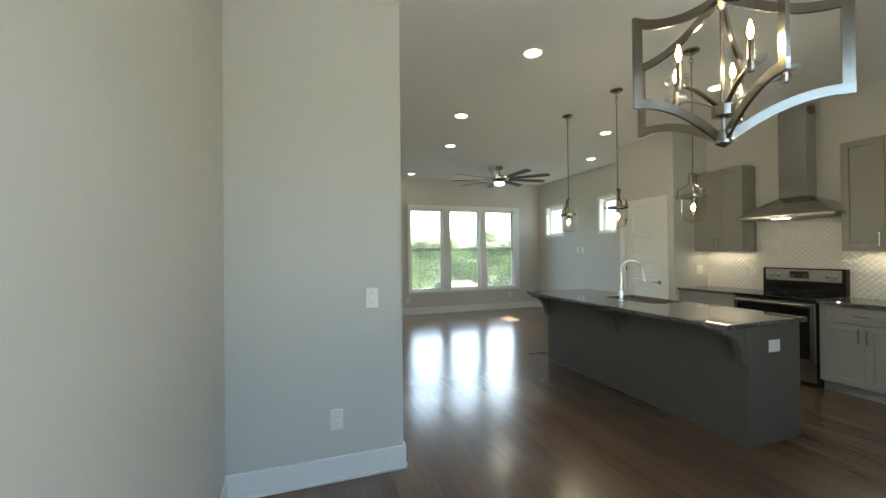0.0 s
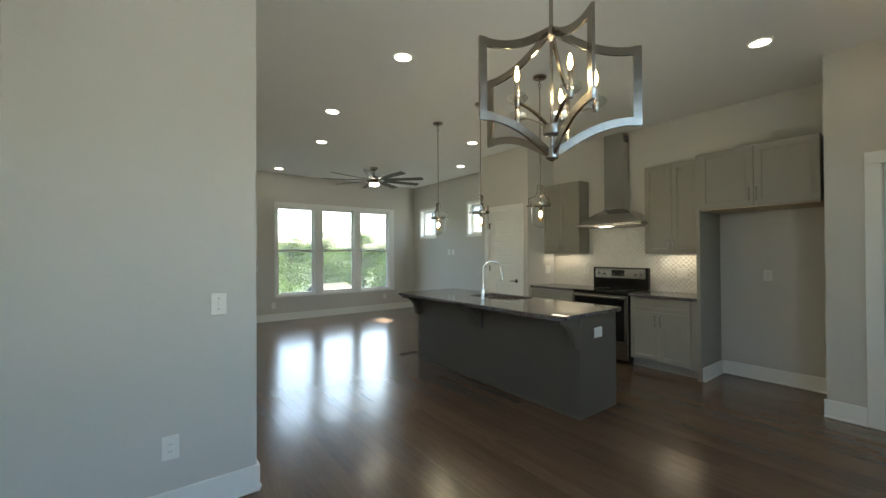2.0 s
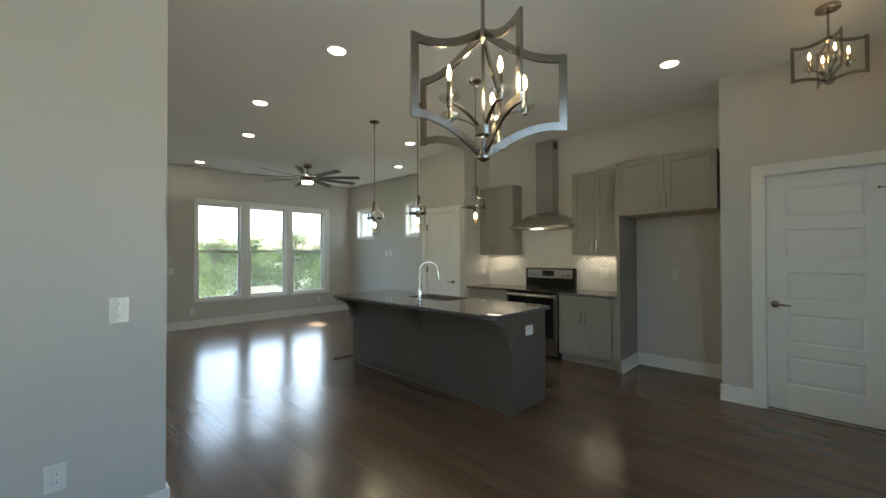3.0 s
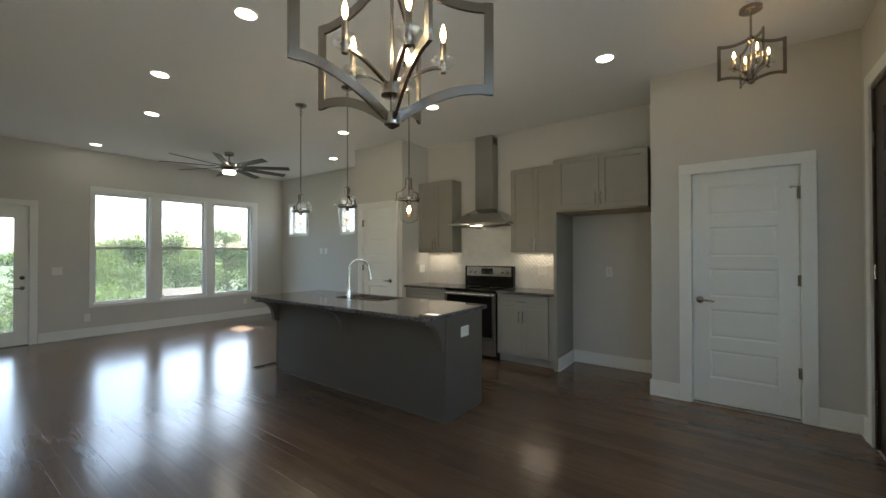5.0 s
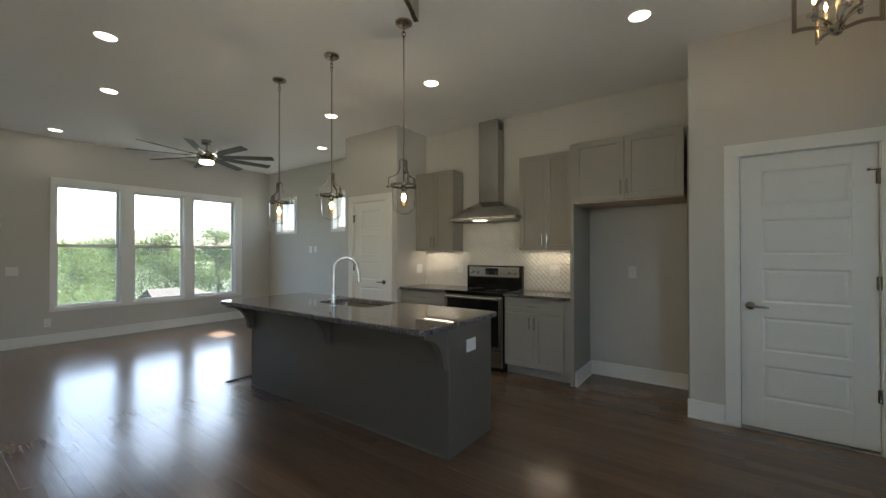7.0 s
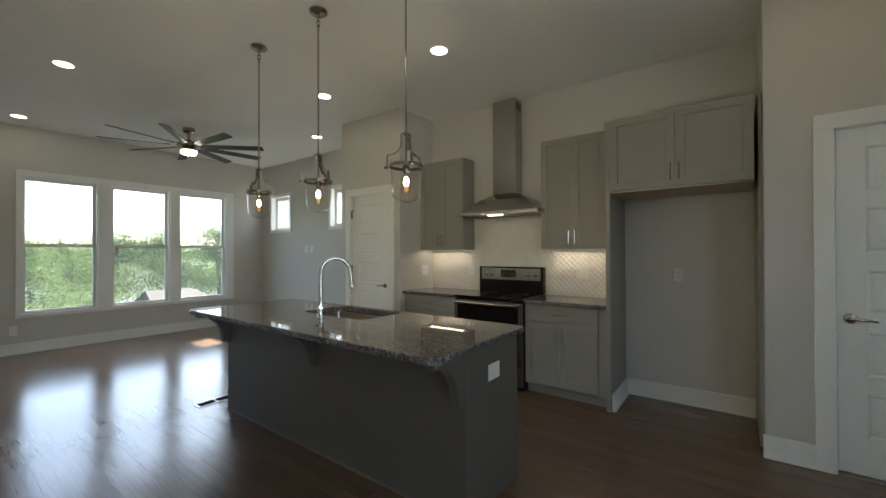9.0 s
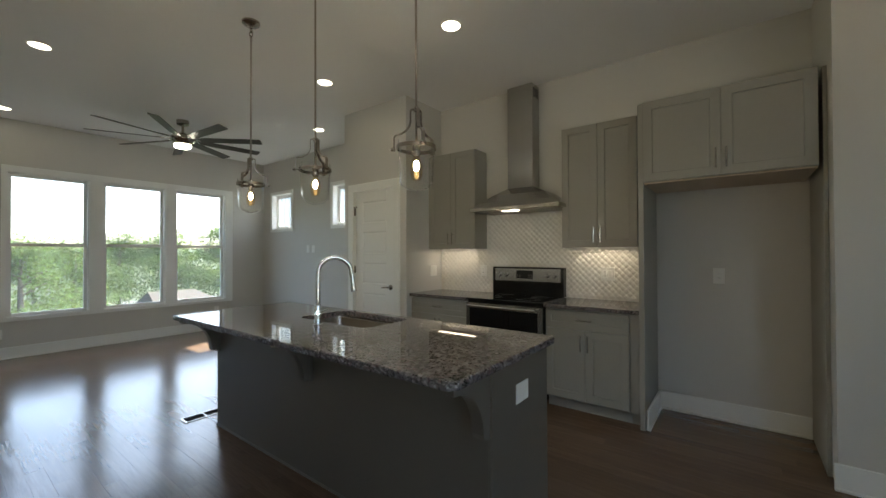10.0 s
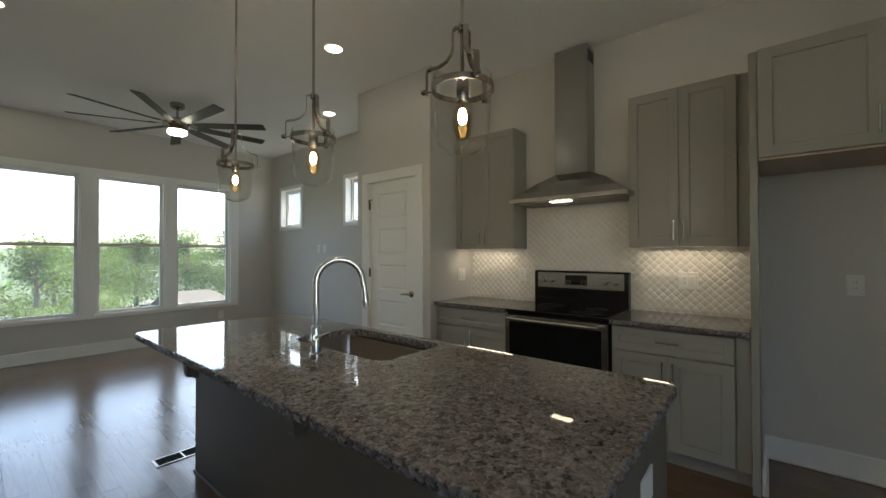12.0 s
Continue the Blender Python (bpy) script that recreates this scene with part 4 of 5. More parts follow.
# ---- wall plates ----


def plate(name, face, at, w, h, label, category, bits):
    """A wall plate; face: the way that it looks ('-x', '-y', '+y'); bits: rockers or sockets."""
    rz = {"-y": 0, "-x": -90, "+y": 180}[face]
    p = thing(name, at, label, category, "wall plates", rz=rz)
    bm = B()
    box(bm, -w / 2, w / 2, -0.006, 0.0, -h / 2, h / 2, 0.002)
    part("cover", bm, M_PLATE, p)
    n = len(bits)
    for i, b in enumerate(bits):
        x = (i - (n - 1) / 2) * 0.046
        bm = B()
        if b == "toggle":
            box(bm, x - 0.006, x + 0.006, -0.0075, -0.005, -0.013, 0.013, 0.0008)
            box(bm, x - 0.004, x + 0.004, -0.017, -0.006, 0.0, 0.008, 0.0015)
            part("toggle", bm, M_PLATE, p)
            for z in (-0.03, 0.03):
                bm = B()
                lathe(bm, [(0.0035, 0.0), (0.003, -0.0012), (0.0, -0.0014)], (x, -0.006, z), 10, "y")
                part("screw", bm, M_NICKEL, p)
            bm = B()
            n_, m_ = 8, 12
            grid = [[bm.verts.new((-w / 2 + w * i / n_, -0.0085 - 0.0022 * noise.noise(Vector((i * 0.55, j * 0.45, 3.1))), -h / 2 + h * j / m_)) for i in range(n_ + 1)] for j in range(m_ + 1)]
            for r0, r1 in zip(grid, grid[1:]):
                for i in range(n_):
                    bm.faces.new((r0[i], r0[i + 1], r1[i + 1], r1[i]))
            part("protective_film", bm, M_FILM, p, "creased clear protective film", True)
        elif b == "switch":
            box(bm, x - 0.016, x + 0.016, -0.009, -0.005, -0.033, 0.033, 0.0015)
            part("rocker", bm, M_PLATE, p)
        else:
            box(bm, x - 0.017, x + 0.017, -0.0085, -0.005, -0.034, 0.034, 0.003)
            s = part("socket", bm, M_PLATE, p)
            for z in (-0.018, 0.018):
                for dx in (-0.006, 0.006):
                    bm = B()
                    box(bm, x + dx - 0.001, x + dx + 0.001, -0.0089, -0.008, z - 0.004, z + 0.004)
                    part("slot", bm, M_DARK, s)
    return p


plate("light_switch", "-y", (2.093, PART_Y, 1.09), 0.075, 0.122, "white toggle switch under creased clear film", "light switch", ["toggle"])
plate("power_outlet", "-y", (1.874, PART_Y, 0.365), 0.075, 0.122, "white outlet low on the partition", "outlet", ["socket"])
plate("light_switch", "-y", (3.42, NORTH, 1.06), 0.12, 0.12, "white double switch beside the back door", "light switch", ["switch", "switch"])
plate("power_outlet", "-y", (3.77, NORTH, 0.31), 0.075, 0.12, "white outlet low on the window wall", "outlet", ["socket"])
plate("power_outlet", "-y", (6.28, NORTH, 0.33), 0.075, 0.12, "white outlet low under the windows", "outlet", ["socket"])
plate("light_switch", "-x", (EAST, 8.53, 1.37), 0.075, 0.12, "white switch on the living room side wall", "light switch", ["switch"])
plate("power_outlet", "-x", (EAST, 8.68, 1.37), 0.075, 0.12, "white outlet high on the living room side wall", "outlet", ["socket"])
plate("light_switch", "-y", (6.79, PAN_Y0, 1.09), 0.12, 0.12, "white double switch beside the backsplash", "light switch", ["switch", "switch"])
plate("power_outlet", "-x", (KIT - 0.012, 5.13, 1.10), 0.075, 0.12, "white outlet in the tiled backsplash", "outlet", ["socket"])
plate("power_outlet", "-x", (KIT - 0.012, 3.835, 1.10), 0.115, 0.12, "white double outlet in the tiled backsplash", "outlet", ["socket", "switch"])
plate("power_outlet", "-x", (KIT, 3.02, 1.108), 0.075, 0.12, "white outlet in the fridge niche", "outlet", ["socket"])
plate("power_outlet", "-y", (4.835, IY0, 0.682), 0.115, 0.085, "white outlet on the end of the island", "outlet", [])

# ---- floor register ----
fv = thing("floor_register", (4.60, 6.325, 0.0), "metal floor register with dark louvres", "floor vent")
bm = B()
for a, b, c, d in ((-0.155, 0.155, -0.06, -0.047), (-0.155, 0.155, 0.047, 0.06), (-0.155, -0.139, -0.047, 0.047), (0.139, 0.155, -0.047, 0.047), (-0.005, 0.005, -0.047, 0.047)):
    box(bm, a, b, c, d, 0.0, 0.005, 0.001)
part("frame", bm, M_NICKEL, fv, "brushed metal frame")
bm = B()
box(bm, -0.139, 0.139, -0.047, 0.047, 0.0, 0.0015)
part("grille_back", bm, M_VENTBLACK, fv)
for i in range(14):
    x = -0.127 + i * 0.0195
    bm = B()
    box(bm, x - 0.002, x + 0.002, -0.047, 0.047, 0.0015, 0.004)
    part("louvre", bm, M_VENTBLACK, fv)

# ---- ceiling lights ----
can = thing("recessed_light", (3.462, 4.56, CEIL), "lit round recessed ceiling light with white rim", "recessed light", "recessed ceiling lights")
bm = B()
lathe(bm, [(0.082, 0.0), (0.082, -0.004), (0.072, -0.008), (0.066, -0.003), (0.066, 0.0), (0.082, 0.0)], segs=32)
part("rim", bm, M_PLATE, can, "", True)
bm = B()
lathe(bm, [(0.0, -0.003), (0.066, -0.003)], segs=32)
part("lens", bm, M_CAN, can)
for x, y in ((3.455, 6.11), (3.785, 7.39), (3.755, 9.63), (5.61, 6.145), (6.465, 7.46), (5.583, 2.725), (5.592, 4.587)):
    copy_thing(can, pose(x, y, CEIL))

# pendants
PTOP = 1.985


def pendant(x, y, rz):
    p = thing("pendant_light", (x, y, CEIL), "clear glass jar pendant with nickel yoke and lit bulb", "pendant light", "pendants over the island", rz=rz)
    o = -CEIL
    bm = B()
    lathe(bm, [(0.0, 0.0), (0.062, 0.0), (0.062, -0.012), (0.05, -0.022), (0.012, -0.026), (0.010, -0.045), (0.0, -0.046)], segs=28)
    part("canopy", bm, M_NICKEL, p, "", True)
    bm = B()
    for k in range(3):
        z = -0.055 - k * 0.032
        pts = [((0.012 * math.cos(a), 0, z + 0.021 * math.sin(a)) if k % 2 == 0 else (0, 0.012 * math.cos(a), z + 0.021 * math.sin(a))) for a in [2 * math.pi * i / 12 for i in range(13)]]
        tube(bm, pts, 0.0038, 6, False)
    part("chain", bm, M_NICKEL, p)
    bm = B()
    tube(bm, [(0, 0, -0.145), (0, 0, PTOP + o - 0.005)], 0.0058, 10)
    part("rod", bm, M_NICKEL, p, "", True)
    # yoke: three straps bent out and down to the ring
    bend = [(0.004, 0.0), (0.022, 0.0), (0.029, -0.007), (0.029, -0.058), (0.034, -0.078), (0.05, -0.1), (0.076, -0.115), (0.1, -0.119), (0.110, -0.124), (0.1125, -0.135), (0.1125, -0.2)]
    for k in range(3):
        turn = Matrix.Rotation(2 * math.pi * k / 3, 4, "Z")
        bm = B()
        tube(bm, [(r, 0, PTOP + o + c) for r, c in bend], 0, flat=(0.017, 0.0042, (0, 1, 0)))
        bm.transform(turn)
        part("yoke_strap", bm, M_NICKEL, p, "bent nickel strap")
        bm = B()
        lathe(bm, [(0.003, -0.022), (0.003, 0), (0.009, 0), (0.009, 0.01), (0.005, 0.016), (0, 0.016)], (0.1145, 0, PTOP + o - 0.19), 12, "x")
        bm.transform(turn)
        part("thumb_screw", bm, M_NICKEL, p, "", True)
    bm = B()
    lathe(bm, [(0.0, 0.012), (0.011, 0.011), (0.013, 0.004), (0.013, -0.012), (0.0, -0.013)], (0, 0, PTOP + o), 16)
    part("collar", bm, M_NICKEL, p, "", True)
    bm = B()
    zr = PTOP + o - 0.188
    lathe(bm, [(0.092, -0.009), (0.0955, -0.009), (0.0955, 0.009), (0.092, 0.009), (0.092, -0.009)], (0, 0, zr), 40)
    part("ring", bm, M_NICKEL, p, "nickel band", True)
    bm = B()
    lathe(bm, [(0.016, 0.03), (0.019, 0.02), (0.019, -0.032), (0.016, -0.04), (0.0, -0.04)], (0, 0, zr), 20)
    tube(bm, [(0, 0, PTOP + o - 0.01), (0, 0, zr + 0.03)], 0.006, 10)
    part("socket", bm, M_NICKEL, p, "", True)
    bm = B()
    prof = [(0.090, 0.035), (0.0885, 0.0), (0.084, -0.1), (0.080, -0.160), (0.074, -0.178), (0.05, -0.198), (0.02, -0.208), (0.0, -0.210)]
    prof += [(0.02, -0.2055), (0.0495, -0.1955), (0.0725, -0.176), (0.0775, -0.159), (0.0815, -0.1), (0.086, 0.0), (0.0875, 0.035), (0.090, 0.035)]
    lathe(bm, prof, (0, 0, zr), 40)
    g = part("jar", bm, M_JAR, p, "clear glass jar shade", True)
    bm = B()
    lathe(bm, [(0.013, -0.04), (0.016, -0.05), (0.027, -0.074), (0.031, -0.095), (0.028, -0.13), (0.019, -0.152), (0.0, -0.16)], (0, 0, zr), 20)
    b = part("bulb", bm, M_AMBER, p, "clear filament bulb", True)
    bm = B()
    lathe(bm, [(0.0, -0.060), (0.007, -0.064), (0.0125, -0.078), (0.0125, -0.095), (0.007, -0.108), (0.0, -0.111)], (0, 0, zr), 12)
    part("filament", bm, M_FILAMENT, b, "glowing filament coil", True)
    bm = B()
    for i in range(6):
        a = 2 * math.pi * i / 6
        q = a + 0.35
        tube(bm, [(0.006 * math.cos(a), 0.006 * math.sin(a), zr - 0.106), (0.013 * math.cos(q), 0.013 * math.sin(q), zr - 0.122), (0.006 * math.cos(a + 1), 0.006 * math.sin(a + 1), zr - 0.148)], 0.0012, 6)
    part("strand", bm, M_STRAND, b, "amber filament strands")
    return p


for y, rz in ((4.128, -123), (4.94, -91), (5.725, -145)):
    pendant(4.668, y, rz)

# bracket chandeliers


def lantern(name, at, arms, R, half_mid, half_rim, phase, lit, label):
    """A lantern of flat bowed frames round a stem, with candle lamps on curved arms; at: its middle."""
    c = thing(name, at, label, "chandelier")
    bw, bt = (0.026, 0.009) if R > 0.25 else (0.019, 0.007)
    for k in range(arms):
        a = radians(phase) + 2 * math.pi * k / arms
        u = Vector((math.cos(a), math.sin(a), 0))
        s = Vector((-math.sin(a), math.cos(a), 0))
        bm = B()
        n = 12
        def bow(sign):
            out = []
            for i in range(n + 1):
                q = i / n
                r = 0.018 + (R - 0.018) * q
                z = half_rim + (half_mid - half_rim) * (1 - q) ** 1.7 - 0.012 * math.sin(math.pi * q)
                out.append(u * r + Vector((0, 0, sign * z)))
            return out
        for sign in (1, -1):
            tube(bm, bow(sign), 0, flat=(bt, bw, s))
        tube(bm, [u * (R - bw / 2) + Vector((0, 0, half_rim + bw / 2)), u * (R - bw / 2) - Vector((0, 0, half_rim + bw / 2))], 0, flat=(bt + 0.0006, bw, s))
        part("frame", bm, M_NICKEL, c, "flat bowed nickel frame")
        # candle arm
        r1 = R * 0.5
        zc = -half_rim - 0.005
        a2 = a
        u2 = Vector((math.cos(a2), math.sin(a2), 0))
        bm = B()
        tube(bm, [u2 * (0.02 + (r1 - 0.02) * q) + Vector((0, 0, zc + 0.01 + 0.055 * math.sin(math.pi / 2 * q))) for q in [i / 8 for i in range(9)]], 0, flat=(0.012, 0.006, Vector((-u2.y, u2.x, 0))))
        p = u2 * r1
        z0 = zc + 0.065
        lathe(bm, [(0.0, -0.016), (0.009, -0.016), (0.009, 0.0), (0.012, 0.008)], (p.x, p.y, z0), 16)
        part("lamp_arm", bm, M_NICKEL, c, "curved nickel arm", True)
        bm = B()
        lathe(bm, [(0.009, 0.004), (0.022, 0.000), (0.033, 0.008), (0.036, 0.018), (0.030, 0.026), (0.009, 0.018), (0.009, 0.004)], (p.x, p.y, z0), 8)
        part("drip_cup", bm, M_CRYSTAL, c, "faceted clear crystal cup")
        bm = B()
        lathe(bm, [(0.0085, 0.008), (0.0085, 0.066), (0.0, 0.067)], (p.x, p.y, z0), 16)
        part("candle_sleeve", bm, M_NICKEL, c, "", True)
        bm = B()
        lathe(bm, [(0.006, 0.066), (0.0125, 0.08), (0.0145, 0.09), (0.011, 0.107), (0.004, 0.124), (0.0, 0.134)], (p.x, p.y, z0), 16)
        bl = part("bulb", bm, M_AMBER, c, "lit clear candle bulb", True)
        bm = B()
        lathe(bm, [(0.002, 0.072), (0.0065, 0.082), (0.0078, 0.091), (0.0052, 0.106), (0.0018, 0.119), (0.0, 0.121)], (p.x, p.y, z0), 12)
        part("filament", bm, lit, bl, "glowing filament", True)
    bm = B()
    lathe(bm, [(0.0, -half_mid - 0.032), (0.006, -half_mid - 0.03), (0.022, -half_mid - 0.02), (0.022, -half_mid + 0.012), (0.016, -half_mid + 0.014), (0.0055, -half_mid + 0.02), (0.0055, -half_rim - 0.03),
               (0.03, -half_rim - 0.026), (0.03, -half_rim + 0.004), (0.014, -half_rim + 0.012), (0.0055, -half_rim + 0.016), (0.0055, half_mid - 0.03), (0.02, half_mid - 0.012), (0.02, half_mid + 0.014), (0.008, half_mid + 0.022)], segs=20)
    part("stem", bm, M_NICKEL, c, "", True)
    bm = B()
    top = CEIL - at[2]
    tube(bm, [(0, 0, half_mid + 0.015), (0, 0, top - 0.02)], 0.007, 12)
    lathe(bm, [(0.008, top - 0.04), (0.055, top - 0.028), (0.064, top - 0.022), (0.064, top), (0.0, top)], segs=28)
    part("canopy", bm, M_NICKEL, c, "round nickel canopy and rod", True)
    return c


lantern("chandelier", (2.891, 2.632, 1.912), 5, 0.286, 0.205, 0.118, 24.1, M_BULB, "brushed nickel lantern chandelier with five lit candles")
lantern("semi_flush_light", (5.452, 1.755, 2.634), 4, 0.194, 0.138, 0.113, 17, M_SMALLBULB, "smaller nickel lantern ceiling light with four lit candles")

# ceiling fan
fan = thing("ceiling_fan", (5.195, 8.51, CEIL), "nickel ceiling fan with nine dark blades and lit lamp", "ceiling fan")
bm = B()
lathe(bm, [(0.0, 0), (0.07, 0), (0.07, -0.045), (0.06, -0.055), (0.016, -0.058), (0.014, -0.06), (0.014, -0.15), (0.03, -0.155), (0.03, -0.17), (0.0, -0.17)], segs=28)
part("mount", bm, M_NICKEL, fan, "", True)
bm = B()
lathe(bm, [(0.03, -0.16), (0.08, -0.175), (0.125, -0.205), (0.135, -0.225), (0.135, -0.25), (0.12, -0.27), (0.1, -0.285), (0.1, -0.305), (0.0, -0.305)], segs=36)
part("motor", bm, M_NICKEL, fan, "", True)
bm = B()
lathe(bm, [(0.088, -0.305), (0.092, -0.315), (0.092, -0.338), (0.08, -0.346), (0.0, -0.349)], segs=32)
part("lamp", bm, M_FANLIGHT, fan, "lit white fan lamp", True)
for k in range(9):
    a = radians(75 + 40 * k)
    m = Matrix.Rotation(a, 4, "Z") @ Matrix.Translation((0, 0, -0.24)) @ Matrix.Rotation(radians(-13), 4, "X")
    bm = B()
    out = [(0.20, -0.042), (0.30, -0.052), (0.93, -0.058), (0.945, -0.05), (0.945, 0.05), (0.93, 0.058), (0.30, 0.052), (0.20, 0.042)]
    prism(bm, out, "z", -0.004, 0.004)
    bmesh.ops.transform(bm, matrix=m, verts=bm.verts)
    bl = part("blade", bm, M_BLADE, fan, "dark flat blade")
    bm = B()
    prism(bm, [(0.10, -0.022), (0.24, -0.034), (0.27, 0.0), (0.24, 0.034), (0.10, 0.022)], "z", 0.004, 0.010)
    bmesh.ops.transform(bm, matrix=m, verts=bm.verts)
    part("blade_iron", bm, M_NICKEL, bl, "nickel blade bracket")

# ---- outside ----
GZ = -2.6
bm = B()
N = 40
rows_ = []
for j in range(N + 1):
    v = (j / N * 2 - 1)
    y = 700 * abs(v) ** 2.2 * (1 if v >= 0 else -1)
    row = []
    for i in range(N + 1):
        u = (i / N * 2 - 1)
        x = 700 * abs(u) ** 2.2 * (1 if u >= 0 else -1)
        d = math.hypot(x, y)
        h = GZ + (0.02 * max(0, d - 45) if y > 0 else 0) * 0.9 + 0.5 * noise.noise(Vector((x * 0.02, y * 0.02, 0))) * min(1, max(0, d - 14) / 20)
        row.append(bm.verts.new((x, y, h)))
    rows_.append(row)
for a, b in zip(rows_, rows_[1:]):
    for i in range(N):
        bm.faces.new((a[i], a[i + 1], b[i + 1], b[i]))
solid("ground", bm, M_GRASS, "green grassy ground running out to low hills", "ground", smooth=True)
bm = B()
box(bm, WEST - 0.15, EAST + 0.15, ENTRY - 0.15, NORTH + 0.15, GZ - 0.6, -0.05)
solid("foundation", bm, M_EXT, "pale foundation wall below the floor", "wall")
bm = B()
prism(bm, [(-40, 38.0), (-6, 36.4), (6, 36.8), (14, 37.8), (60, 41.0), (60, 44.8), (14, 40.4), (6, 39.4), (-6, 39.2), (-40, 41.0)], "z", GZ - 0.4, GZ + 0.32)
solid("road", bm, M_LANE, "grey gravel lane beyond the bushes", "road")

# unseen pale slab, added as a reflector to lift the ceiling
bm = B()
box(bm, -14, 24, -16, ENTRY - 0.15, GZ - 0.3, -0.22)
solid("pavement", bm, M_BOUNCE, "unseen pale concrete slab added before the entry to bounce daylight", "pavement")
# unseen slab, added to set how much daylight bounces in at the back
bm = B()
box(bm, -1.5, 9.5, NORTH + 0.15, NORTH + 2.6, GZ - 0.3, GZ + 0.25)
solid("patio", bm, M_PATIO_BOUNCE, "unseen concrete slab added below the back windows to tune daylight bounce", "patio")


def leaf_mat(name, color):
    m = bpy.data.materials.new(name)
    m.use_nodes = True
    n, l = m.node_tree.nodes, m.node_tree.links
    n.remove(n["Principled BSDF"])
    geo = n.new("ShaderNodeNewGeometry")
    hue = n.new("ShaderNodeHueSaturation")
    hue.inputs["Color"].default_value = (*color, 1)
    r = n.new("ShaderNodeMapRange")
    r.inputs["To Min"].default_value, r.inputs["To Max"].default_value = 0.5, 1.6
    l.new(geo.outputs["Random Per Island"], r.inputs["Value"])
    l.new(r.outputs[0], hue.inputs["Value"])
    r2 = n.new("ShaderNodeMapRange")
    r2.inputs["To Min"].default_value, r2.inputs["To Max"].default_value = 0.47, 0.52
    l.new(geo.outputs["Random Per Island"], r2.inputs["Value"])
    l.new(r2.outputs[0], hue.inputs["Hue"])
    d, t, mx = n.new("ShaderNodeBsdfDiffuse"), n.new("ShaderNodeBsdfTranslucent"), n.new("ShaderNodeMixShader")
    mx.inputs[0].default_value = 0.4
    l.new(hue.outputs[0], d.inputs[0])
    l.new(hue.outputs[0], t.inputs[0])
    l.new(d.outputs[0], mx.inputs[1])
    l.new(t.outputs[0], mx.inputs[2])
    l.new(mx.outputs[0], n["Material Output"].inputs[0])
    return m


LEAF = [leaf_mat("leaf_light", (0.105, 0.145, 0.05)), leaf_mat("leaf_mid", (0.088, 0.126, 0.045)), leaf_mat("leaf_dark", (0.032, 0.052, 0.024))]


def leaves(name, centres, count, size, material, seed, flat=1.0):
    """Folded leaf blades scattered round the centres (x, y, z, radius)."""
    r = np.random.RandomState(seed)
    cs = np.array(centres)
    pick = r.choice(len(cs), count, p=cs[:, 3] ** 2 / (cs[:, 3] ** 2).sum())
    d = r.normal(size=(count, 3))
    d /= np.linalg.norm(d, axis=1)[:, None]
    rad = cs[pick, 3] * r.uniform(0.25, 1.1, count) ** 0.6
    p = cs[pick, :3] + d * rad[:, None] * np.array([1, 1, flat])
    a = r.normal(size=(count, 3))
    a /= np.linalg.norm(a, axis=1)[:, None]
    b = np.cross(a, r.normal(size=(count, 3)))
    b /= np.linalg.norm(b, axis=1)[:, None]
    c = np.cross(a, b)
    s = (size * r.uniform(0.6, 1.4, count))[:, None]
    v = np.stack([p - a * s, p + b * s * 0.45 + c * s * 0.15, p + a * s, p - b * s * 0.45 + c * s * 0.15], 1).reshape(-1, 3)
    f = np.arange(count * 4).reshape(-1, 4)
    f = np.concatenate([f[:, [0, 1, 2]], f[:, [0, 2, 3]]])
    me = bpy.data.meshes.new(name)
    me.from_pydata(v.tolist(), [], f.tolist())
    me.materials.append(material)
    return me


def tree(x, y, height, spread, seed, tone, leaf=0.10, count=2600, lean=0.0):
    r = random.Random(seed)
    t = thing("tree", (x, y, GZ + 0.1), "young leafy green tree with a slim trunk", "tree", "trees behind the house")
    bm = B()
    top = Vector((lean, 0, height * 0.8))
    trunk = [Vector((0, 0, -0.3)), Vector((lean * 0.2 + r.uniform(-.1, .1), r.uniform(-.1, .1), height * 0.3)), Vector((lean * 0.6, r.uniform(-.15, .15), height * 0.55)), top]
    tube(bm, trunk, [0.035 * height ** 0.8 * k for k in (1, 0.75, 0.5, 0.15)], 8)
    clumps = []
    for i in range(9 + int(height)):
        q = r.uniform(0.25, 0.98)
        base = trunk[1].lerp(top, q)
        a = r.uniform(0, 2 * math.pi)
        reach = spread * (1.05 - 0.75 * q) * r.uniform(0.5, 1.15)
        tip = base + Vector((math.cos(a) * reach, math.sin(a) * reach, reach * r.uniform(0.2, 0.7)))
        tube(bm, [base, base.lerp(tip, 0.5) + Vector((0, 0, 0.05)), tip], [0.012 * height ** 0.7, 0.008 * height ** 0.7, 0.004 * height ** 0.6], 5)
        clumps.append((*tip, spread * r.uniform(0.22, 0.42)))
        clumps.append((*base.lerp(tip, 0.55), spread * r.uniform(0.15, 0.3)))
    clumps.append((*top, spread * 0.5))
    clumps.append((*(top - Vector((0, 0, 0.4))), spread * 0.6))
    part("trunk", bm, M_BARK, t, "slim brown trunk and limbs", True)
    cr = new("crown", leaves("crown", clumps, count, leaf, LEAF[tone], seed, 0.75))
    cr.parent = t
    return t


